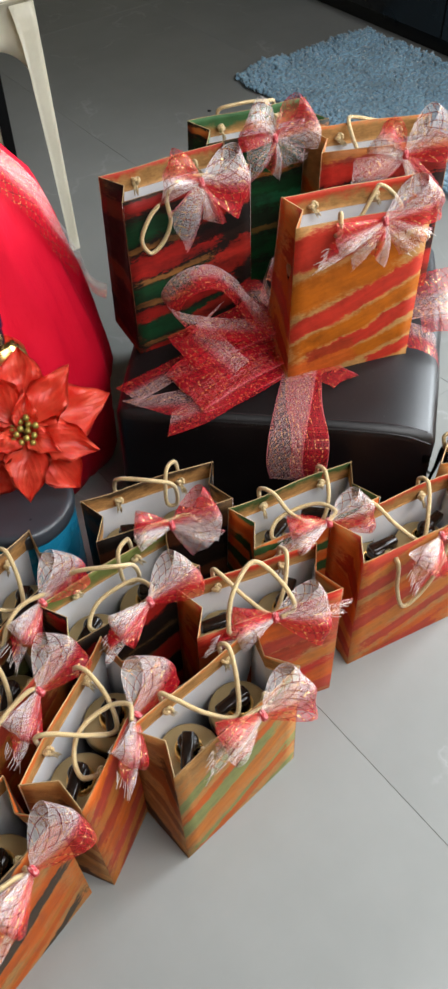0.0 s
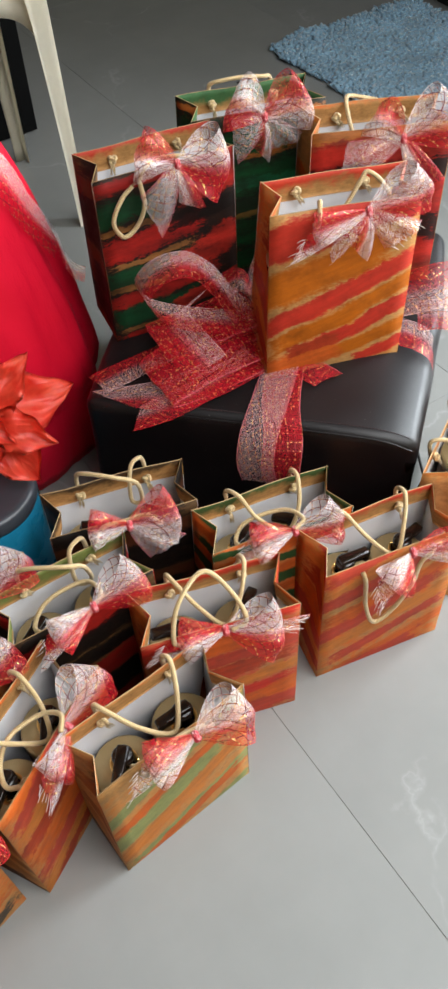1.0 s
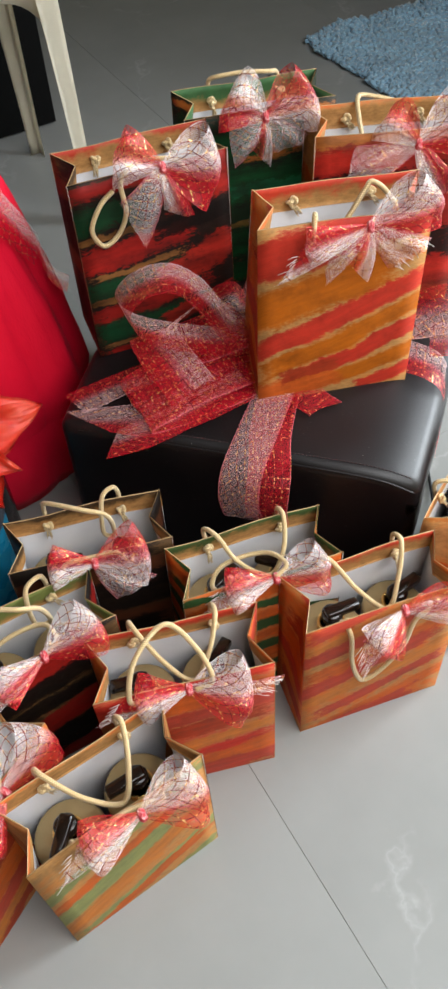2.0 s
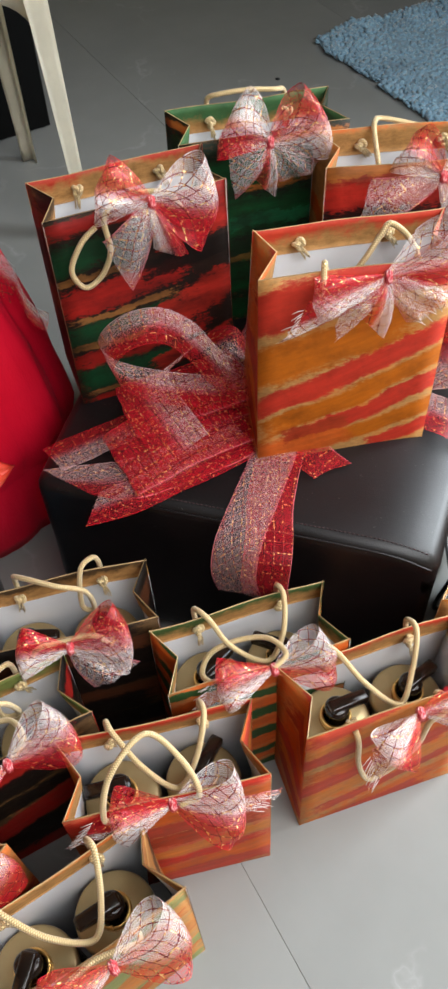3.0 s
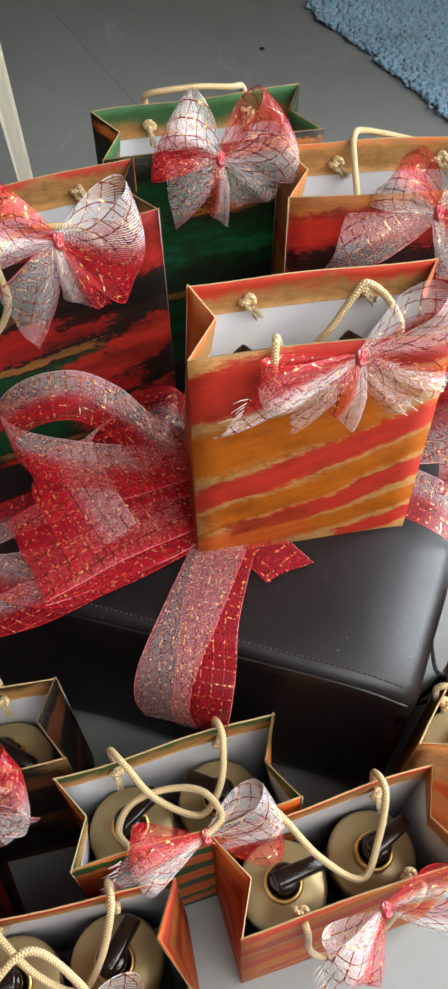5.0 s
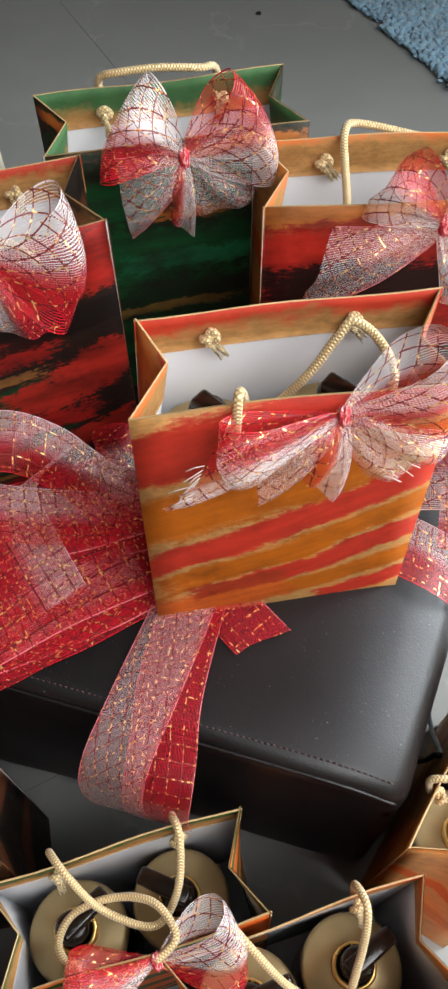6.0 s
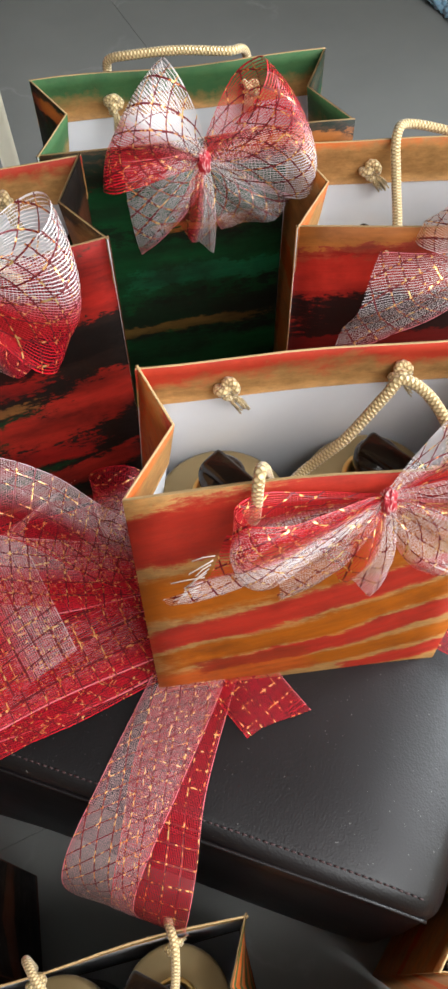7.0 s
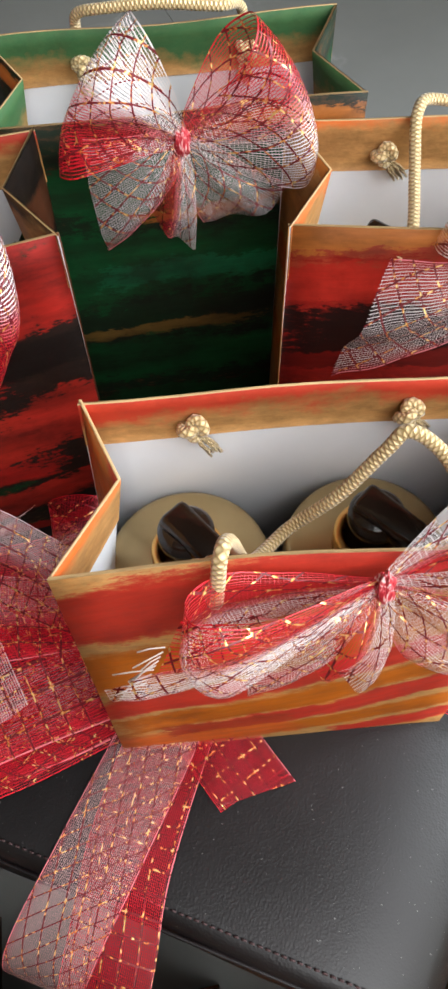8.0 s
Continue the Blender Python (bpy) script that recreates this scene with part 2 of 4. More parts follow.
def rope_material():
    m, nt, b = material("gold_rope")
    sep = nt.nodes.new("ShaderNodeSeparateXYZ")
    put(nt, coords(nt, "UV"), sep.inputs[0])
    lines = []
    for s in (1.0, -1.0):
        slant = calc(nt, "ADD", calc(nt, "MULTIPLY", sep.outputs[0], 420.0), calc(nt, "MULTIPLY", sep.outputs[1], s * 4.0))
        lines.append(calc(nt, "ABSOLUTE", calc(nt, "SINE", calc(nt, "MULTIPLY", slant, math.pi))))
    weave = calc(nt, "MULTIPLY", *lines)
    put(nt, ramp(nt, weave, [(0.0, (0.34, 0.21, 0.075)), (0.45, (0.68, 0.49, 0.23)), (1.0, (0.80, 0.63, 0.36))]), b.inputs["Base Color"])
    b.inputs["Roughness"].default_value = 0.42
    b.inputs["Metallic"].default_value = 0.15
    b.inputs["Sheen Weight"].default_value = 0.3
    bumped(nt, b, weave, 0.7, 0.0008)
    return m


ROPE = rope_material()


def net_material(name, flip=False, half=0.032, tones="half", pitch=0.0014, warp_part=0.25, weft_part=0.10, glints=0.54, white=(0.86, 0.78, 0.77), slant=(0.8, 0.35)):
    """Woven netting ribbon: red along one edge, white along the other, with slanting tinsel threads, dark red and gold,
    their glints painted in.
    """
    m, nt, b = material(name)
    sep = nt.nodes.new("ShaderNodeSeparateXYZ")
    put(nt, coords(nt, "UV"), sep.inputs[0])
    u, v = sep.outputs[0], sep.outputs[1]
    slack = noised(nt, coords(nt, "UV"), 16.0, 2)
    pull = calc(nt, "MULTIPLY", calc(nt, "SUBTRACT", slack, 0.5), 0.004)
    vv, uu = calc(nt, "ADD", v, calc(nt, "MULTIPLY", pull, 0.5)), calc(nt, "ADD", u, pull)

    def threads(x, step, share_of):
        away = calc(nt, "ABSOLUTE", calc(nt, "SUBTRACT", calc(nt, "FRACT", calc(nt, "MULTIPLY", x, 1.0 / step)), 0.5))
        return calc(nt, "LESS_THAN", away, share_of * 0.5)

    warp, weft = threads(vv, pitch, warp_part), threads(uu, pitch * 1.1, weft_part)
    tinsel = calc(nt, "MAXIMUM", threads(calc(nt, "ADD", uu, calc(nt, "MULTIPLY", vv, slant[0])), 0.0125, 0.085), threads(calc(nt, "SUBTRACT", vv, calc(nt, "MULTIPLY", uu, slant[1])), 0.0125, 0.085))
    selvedge = calc(nt, "GREATER_THAN", calc(nt, "ABSOLUTE", v), half - 0.0006)
    cloth = calc(nt, "MAXIMUM", calc(nt, "MAXIMUM", warp, weft), selvedge)
    alpha = calc(nt, "MAXIMUM", cloth, tinsel)
    across = calc(nt, "ADD", calc(nt, "MULTIPLY", v, (-0.5 if flip else 0.5) / half), 0.5)
    red, deep, pink = (0.70, 0.014, 0.034), (0.64, 0.006, 0.020), (0.80, 0.20, 0.23)
    stops = {"half": [(0.0, deep), (0.36, red), (0.50, pink), (0.62, white), (1.0, white)],
             "red": [(0.0, deep), (0.5, red), (0.9, deep), (0.97, red), (1.0, pink)],
             "pale": [(0.0, pink), (0.10, white), (0.5, white), (0.9, white), (1.0, pink)]}[tones]
    tone = ramp(nt, across, stops)
    # noise paints bright glints into the tinsel's colour
    spark = noised(nt, coords(nt, "UV"), 260.0, 1)
    glint = ramp(nt, spark, [(glints, (0.16, 0.006, 0.012)), (glints + 0.04, (0.80, 0.26, 0.05)), (glints + 0.12, (0.98, 0.74, 0.30))])
    put(nt, mixed(nt, tinsel, tone, glint), b.inputs["Base Color"])
    put(nt, calc(nt, "MULTIPLY", tinsel, ramp(nt, spark, [(glints + 0.01, 0.1), (glints + 0.08, 0.9)])), b.inputs["Metallic"])
    b.inputs["Roughness"].default_value = 0.40
    put(nt, alpha, b.inputs["Alpha"])
    return m


NET, NET_FLIP, NET_PALE = net_material("net_ribbon"), net_material("net_ribbon_turned", True), net_material("net_ribbon_pale", tones="pale", warp_part=0.15, weft_part=0.07)
BLUSH = (0.76, 0.50, 0.49)
WIDE, WIDE_FLIP = net_material("wide_ribbon", warp_part=0.19, white=BLUSH, slant=(0.05, 0.03)), net_material("wide_ribbon_turned", True, warp_part=0.19, white=BLUSH)
WIDE_RED = net_material("wide_red_ribbon", tones="red", warp_part=0.24, weft_part=0.09, slant=(0.08, 0.05))
WIDE_PALE = net_material("wide_pale_ribbon", tones="pale", warp_part=0.16, weft_part=0.06, white=BLUSH)


def knot_cloth():
    """Netting bunched so tightly that it closes: red, pink and white threads."""
    m, nt, b = material("net_knot")
    at = coords(nt)
    lines = noised(nt, stretched(nt, at, (1.0, 1.0, 0.22)), 900.0, 2)
    put(nt, ramp(nt, lines, [(0.36, (0.42, 0.008, 0.02)), (0.52, (0.70, 0.05, 0.07)), (0.66, (0.90, 0.62, 0.60))]), b.inputs["Base Color"])
    b.inputs["Roughness"].default_value = 0.45
    bumped(nt, b, lines, 0.8, 0.001)
    return m


NET_KNOT = knot_cloth()


def leather():
    m, nt, b = material("dark_leather")
    at = coords(nt)
    cells = nt.nodes.new("ShaderNodeTexVoronoi")
    cells.inputs["Scale"].default_value = 620.0
    put(nt, at, cells.inputs["Vector"])
    crease = noised(nt, at, 60.0, 5, 0.65)
    big = noised(nt, at, 7.0)
    dust = noised(nt, at, 420.0, 2)
    hide = ramp(nt, big, [(0.3, (0.004, 0.0028, 0.003)), (0.7, (0.008, 0.005, 0.0055))])
    put(nt, mixed(nt, ramp(nt, dust, [(0.715, 0.0), (0.77, 0.4)]), hide, (0.30, 0.28, 0.27)), b.inputs["Base Color"])
    put(nt, ramp(nt, calc(nt, "ADD", calc(nt, "MULTIPLY", big, 0.7), calc(nt, "MULTIPLY", crease, 0.3)), [(0.3, 0.38), (0.7, 0.47)]), b.inputs["Roughness"])
    height = calc(nt, "ADD", calc(nt, "MULTIPLY", cells.outputs["Distance"], 0.5), calc(nt, "ADD", crease, calc(nt, "MULTIPLY", dust, 0.2)))
    b.inputs["Specular IOR Level"].default_value = 0.42
    bumped(nt, b, height, 0.20, 0.0010)
    return m


LEATHER = leather()
STITCH = plain("stitching", (0.045, 0.022, 0.022), 0.95)
BLACK_PLASTIC = plain("black_plastic", (0.012, 0.011, 0.013), 0.12, vary=0.2, bump=0.05, spread=0.05)
AMBER_BLACK = plain("amber_black_plastic", (0.012, 0.006, 0.004), 0.09, vary=0.4, scale=60, bump=0.25, spread=0.05)
GOLD_METAL = plain("gold_metal", (0.80, 0.50, 0.17), 0.28, 1.0, vary=0.08, bump=0.05)
GOLD_SHOULDER = plain("gold_shoulder", (0.40, 0.29, 0.14), 0.34, 0.6, vary=0.07, scale=18, bump=0.05)
BOTTLE_BODY = plain("bottle_body", (0.05, 0.02, 0.008), 0.2, vary=0.2, bump=0.04)
IVORY = plain("ivory_plastic", (0.82, 0.76, 0.61), 0.38, vary=0.06, scale=10, bump=0.08)
BLACK_LACQUER = plain("black_lacquer", (0.008, 0.009, 0.010), 0.30, vary=0.15, scale=6)
DULL_BLACK = plain("dull_black", (0.004, 0.004, 0.004), 0.75, vary=0.2, scale=6)
DULL_BLACK.node_tree.nodes["Principled BSDF"].inputs["Specular IOR Level"].default_value = 0.08
WALL_PAINT = plain("wall_paint", (0.145, 0.126, 0.064), 0.75, vary=0.05, scale=3, bump=0.15)
CEILING_PAINT = plain("ceiling_paint", (0.25, 0.25, 0.23), 0.8, vary=0.03, scale=3)
GROUT = plain("grout", (0.24, 0.24, 0.22), 0.85, vary=0.2, scale=40)
TEAL = plain("teal_jar", (0.012, 0.19, 0.32), 0.28, vary=0.2, scale=9)
GREY_LID = plain("grey_lid", (0.04, 0.044, 0.052), 0.34, vary=0.1, scale=12)
BEAD_GOLD = plain("bead_gold", (0.42, 0.33, 0.08), 0.35, 0.6, vary=0.35, scale=60)
VINYL = plain("cable_black", (0.01, 0.01, 0.01), 0.4)


def tile_material():
    m, nt, b = material("vitrified_tile")
    at = coords(nt)
    cloud = noised(nt, at, 2.6, 5, 0.6)
    info = nt.nodes.new("ShaderNodeObjectInfo")
    warped = nt.nodes.new("ShaderNodeVectorMath")
    warped.operation = "ADD"
    n = nt.nodes.new("ShaderNodeTexNoise")
    n.inputs["Scale"].default_value, n.inputs["Detail"].default_value = 5.0, 6.0
    put(nt, at, n.inputs["Vector"])
    scaled = nt.nodes.new("ShaderNodeVectorMath")
    scaled.operation = "SCALE"
    scaled.inputs["Scale"].default_value = 0.42
    put(nt, n.outputs["Color"], scaled.inputs[0])
    put(nt, at, warped.inputs[0])
    put(nt, scaled.outputs[0], warped.inputs[1])
    vein = nt.nodes.new("ShaderNodeTexVoronoi")
    vein.feature = "DISTANCE_TO_EDGE"
    vein.inputs["Scale"].default_value = 1.9
    put(nt, warped.outputs[0], vein.inputs["Vector"])
    line = ramp(nt, vein.outputs["Distance"], [(0.0, 0.40), (0.004, 0.20), (0.016, 0.0)])
    broken = ramp(nt, noised(nt, at, 9.0, 4), [(0.44, 0.0), (0.62, 0.8)])
    ground = ramp(nt, cloud, [(0.3, (0.236, 0.238, 0.228)), (0.7, (0.280, 0.281, 0.269))])
    ground = mixed(nt, calc(nt, "MULTIPLY", info.outputs["Random"], 0.10), ground, (0.23, 0.23, 0.22))
    put(nt, mixed(nt, calc(nt, "MULTIPLY", line, broken), ground, (0.46, 0.46, 0.45)), b.inputs["Base Color"])
    put(nt, ramp(nt, noised(nt, at, 6.0, 5), [(0.3, 0.16), (0.7, 0.25)]), b.inputs["Roughness"])
    b.inputs["Specular IOR Level"].default_value = 0.45
    bumped(nt, b, noised(nt, at, 40.0, 3), 0.02)
    return m


TILE = tile_material()


def cloth_red():
    m, nt, b = material("red_satin")
    at = coords(nt)
    fine = noised(nt, stretched(nt, at, (1, 1, 0.3)), 500.0, 2)
    put(nt, ramp(nt, noised(nt, at, 5.0, 4), [(0.3, (0.66, 0.003, 0.022)), (0.7, (0.78, 0.006, 0.035))]), b.inputs["Base Color"])
    b.inputs["Roughness"].default_value = 0.62
    b.inputs["Specular IOR Level"].default_value = 0.22
    bumped(nt, b, calc(nt, "ADD", calc(nt, "MULTIPLY", fine, 0.1), noised(nt, stretched(nt, at, (1, 1, 0.35)), 22.0, 4, 0.5)), 0.5, 0.010)
    return m


RED_SATIN = cloth_red()


def petal_material():
    m, nt, b = material("petal")
    uv = coords(nt, "UV")
    sep = nt.nodes.new("ShaderNodeSeparateXYZ")
    put(nt, uv, sep.inputs[0])
    veins = calc(nt, "ABSOLUTE", calc(nt, "SINE", calc(nt, "MULTIPLY", calc(nt, "SUBTRACT", sep.outputs[0], calc(nt, "MULTIPLY", calc(nt, "ABSOLUTE", sep.outputs[1]), 0.8)), 15.0)))
    mott = noised(nt, coords(nt), 60.0, 4)
    tone = ramp(nt, mott, [(0.3, (0.86, 0.035, 0.020)), (0.7, (0.96, 0.13, 0.065))])
    put(nt, mixed(nt, calc(nt, "MULTIPLY", veins, 0.15), tone, (0.60, 0.03, 0.02)), b.inputs["Base Color"])
    b.inputs["Roughness"].default_value = 0.33
    bumped(nt, b, calc(nt, "ADD", calc(nt, "MULTIPLY", veins, 0.5), mott), 0.45, 0.002)
    return m


PETAL = petal_material()
RUG_BLUE = plain("rug_blue", (0.20, 0.34, 0.45), 0.95, vary=0.35, scale=7, bump=0.6, sheen=0.5)

# ---- building helpers ----


def holder(name, m, label, category, group="", kind=""):
    ob = new(name)
    ob.matrix_world = m
    ob.empty_display_size = 0.05
    return tagged(ob, label, category, group, kind)


def part(name, bm, mats, parent=None, label="", smooth=True):
    me = bpy.data.meshes.new(name)
    for f in bm.faces:
        f.smooth = smooth
    bm.to_mesh(me)
    bm.free()
    for m in (mats if isinstance(mats, (list, tuple)) else [mats]):
        me.materials.append(m)
    ob = new(name, me)
    ob.parent = parent
    return tagged(ob, label)


def share(name, ob, parent, m, label=""):
    """Another object on the same mesh."""
    o = new(name, ob.data)
    o.parent = parent
    o.matrix_basis = m
    return tagged(o, label)


def box(bm, x0, x1, y0, y1, z0, z1, bevel=0.0, segments=2):
    made = bmesh.ops.create_cube(bm, size=1.0)
    for v in made["verts"]:
        v.co = Vector((x0 + (v.co.x + 0.5) * (x1 - x0), y0 + (v.co.y + 0.5) * (y1 - y0), z0 + (v.co.z + 0.5) * (z1 - z0)))
    if bevel:
        es = list({e for v in made["verts"] for e in v.link_edges})
        bmesh.ops.bevel(bm, geom=es, offset=bevel, segments=segments, affect="EDGES", profile=0.5)
    return bm


def grid(bm, nu, nv, at, uv=None, mat=0, close=False):
    """A sheet of nu by nv cells through at(s, t), s and t from 0 to 1."""
    layer = bm.loops.layers.uv.verify()
    vs = [[bm.verts.new(at(i / nu, j / nv)) for j in range(nv + 1)] for i in range(nu if close else nu + 1)]
    for i in range(nu):
        for j in range(nv):
            a, b = vs[i], vs[(i + 1) % len(vs)]
            f = bm.faces.new((a[j], b[j], b[j + 1], a[j + 1]))
            f.material_index = mat
            if uv:
                for lp, (s, t) in zip(f.loops, ((i, j), (i + 1, j), (i + 1, j + 1), (i, j + 1))):
                    lp[layer].uv = uv(s / nu, t / nv)
    return vs


def lathe(bm, profile, n=32, mat=0, wobble=None):
    """Turn a profile of (radius, z) about the z axis."""
    rings = []
    for k, (r, z) in enumerate(profile):
        ring = []
        for i in range(n):
            a = 2 * math.pi * i / n
            q = r * (wobble(a, z) if wobble else 1.0)
            ring.append(bm.verts.new((q * math.cos(a), q * math.sin(a), z)))
        rings.append(ring)
    for a, b in zip(rings, rings[1:]):
        for i in range(n):
            bm.faces.new((a[i], a[(i + 1) % n], b[(i + 1) % n], b[i])).material_index = mat
    for ring, up in ((rings[0], False), (rings[-1], True)):
        if profile[0 if not up else -1][0] > 1e-4:
            bm.faces.new(ring if up else ring[::-1]).material_index = mat
    return rings


def glide(points, steps=8):
    """A smooth line through the points (Catmull-Rom)."""
    p = [Vector(q) for q in points]
    p = [2 * p[0] - p[1]] + p + [2 * p[-1] - p[-2]]
    out = []
    for i in range(1, len(p) - 2):
        for k in range(steps):
            t = k / steps
            out.append(0.5 * ((2 * p[i]) + (p[i + 1] - p[i - 1]) * t + (2 * p[i - 1] - 5 * p[i] + 4 * p[i + 1] - p[i + 2]) * t * t
                              + (3 * p[i] - p[i - 1] - 3 * p[i + 1] + p[i + 2]) * t ** 3))
    return out + [p[-2]]


def tube(bm, line, radius, sides=8, mat=0):
    """A round tube along a line, with lengthwise metres in u."""
    layer = bm.loops.layers.uv.verify()
    up, rings, far = Vector((0.123, 0.456, 0.88)).normalized(), [], [0.0]
    for i, p in enumerate(line):
        d = (line[min(i + 1, len(line) - 1)] - line[max(i - 1, 0)]).normalized()
        side = d.cross(up)
        side = side.normalized() if side.length > 1e-5 else d.orthogonal().normalized()
        up = side.cross(d).normalized()
        if i:
            far.append(far[-1] + (p - line[i - 1]).length)
        rings.append([bm.verts.new(p + radius * (math.cos(a) * side + math.sin(a) * up)) for a in [2 * math.pi * k / sides for k in range(sides)]])
    for i in range(len(rings) - 1):
        for k in range(sides):
            f = bm.faces.new((rings[i][k], rings[i][(k + 1) % sides], rings[i + 1][(k + 1) % sides], rings[i + 1][k]))
            f.material_index = mat
            for lp, (a, b) in zip(f.loops, ((i, k), (i, k + 1), (i + 1, k + 1), (i + 1, k))):
                lp[layer].uv = (far[a], b / sides)
    bm.faces.new(rings[0][::-1])
    bm.faces.new(rings[-1])


def strip(points, across, width, seed=0, crumple=0.0015, nv=8, cut=0.0, steps=10):
    """A ribbon along points; across: its width's direction at each point; UV in metres."""
    bm = bmesh.new()
    line, side = glide(points, steps), [v.normalized() for v in glide(across, steps)]
    far = [0.0]
    for a, b in zip(line, line[1:]):
        far.append(far[-1] + (b - a).length)
    n = len(line) - 1

    def at(s, t):
        i = min(n, round(s * n))
        d = (line[min(i + 1, n)] - line[max(i - 1, 0)]).normalized()
        v = (t - 0.5) * width
        p = line[i] + side[i] * v + d * (cut * v if i == n else 0.0)
        return p + d.cross(side[i]) * crumple * (noise.noise(Vector((far[i] * 40, v * 60, seed * 7.7))) + 0.6 * math.sin(v * 130 + seed))

    grid(bm, n, nv, at, lambda s, t: (far[min(n, round(s * n))], (t - 0.5) * 0.064))
    return bm


# ---- room ----
ROOM = dict(a0=-2.6, a1=2.35, b0=-1.25, b1=3.3, h=3.0)


def wall(name, a0, a1, b0, b1, holes=(), along="a", label=""):
    """A thick wall with openings cut through it. holes: (start, end, sill, head) along its length."""
    bm = bmesh.new()
    lo, hi = (a0, a1) if along == "a" else (b0, b1)
    cuts = sorted(holes)

    def piece(s, e, z0, z1):
        if along == "a":
            box(bm, s, e, b0, b1, z0, z1)
        else:
            box(bm, a0, a1, s, e, z0, z1)

    for s, e, sill, head in cuts:
        piece(lo, s, 0, ROOM["h"])
        if sill > 0:
            piece(s, e, 0, sill)
        piece(s, e, head, ROOM["h"])
        lo = e
    piece(lo, hi, 0, ROOM["h"])
    ob = part(name, bm, WALL_PAINT, smooth=False)
    ob.matrix_world = RM
    return tagged(ob, label or "plain matt cream-painted interior wall", "wall", kind="structure")


A0, A1, B0, B1 = ROOM["a0"], ROOM["a1"], ROOM["b0"], ROOM["b1"]
wall("wall_window_side", A1, A1 + 0.2, B0 - 0.2, B1 + 0.2, [(-1.0, 0.5, 0.3, 2.3)], "b")
wall("wall_far_side", A0 - 0.2, A0, B0 - 0.2, B1 + 0.2, [], "b")
wall("wall_ahead", A0, A1, B1, B1 + 0.2)
# the opening in this wall is assumed, out of view, to go with front_light
wall("wall_behind", A0, A1, B0 - 0.2, B0, [(-0.5, 1.6, 1.35, 2.95)])
bm = bmesh.new()
box(bm, A0 - 0.2, A1 + 0.2, B0 - 0.2, B1 + 0.2, ROOM["h"], ROOM["h"] + 0.15)
ceiling = part("ceiling", bm, CEILING_PAINT, smooth=False)
ceiling.matrix_world = RM
tagged(ceiling, "plain white painted flat ceiling", "ceiling", kind="structure")
bm = bmesh.new()
box(bm, -9, 9, -9, 9, -0.2, -0.012)
ground = part("ground", bm, GROUT, smooth=False)
ground.matrix_world = RM
tagged(ground, "grey ground outside the room", "ground", kind="structure")

# floor: large square tiles on a grout bed
bm = bmesh.new()
box(bm, A0, A1, B0, B1, -0.012, -0.0012)
floor = part("floor", bm, GROUT, smooth=False)
floor.matrix_world = RM
tagged(floor, "polished grey vitrified tile floor with pale veins", "floor", kind="structure")

# ---- paper gift bags ----
BW, BH, BT, BB = 0.204, 0.260, 0.080, 0.096       # width, height, depth at the rim and at the base


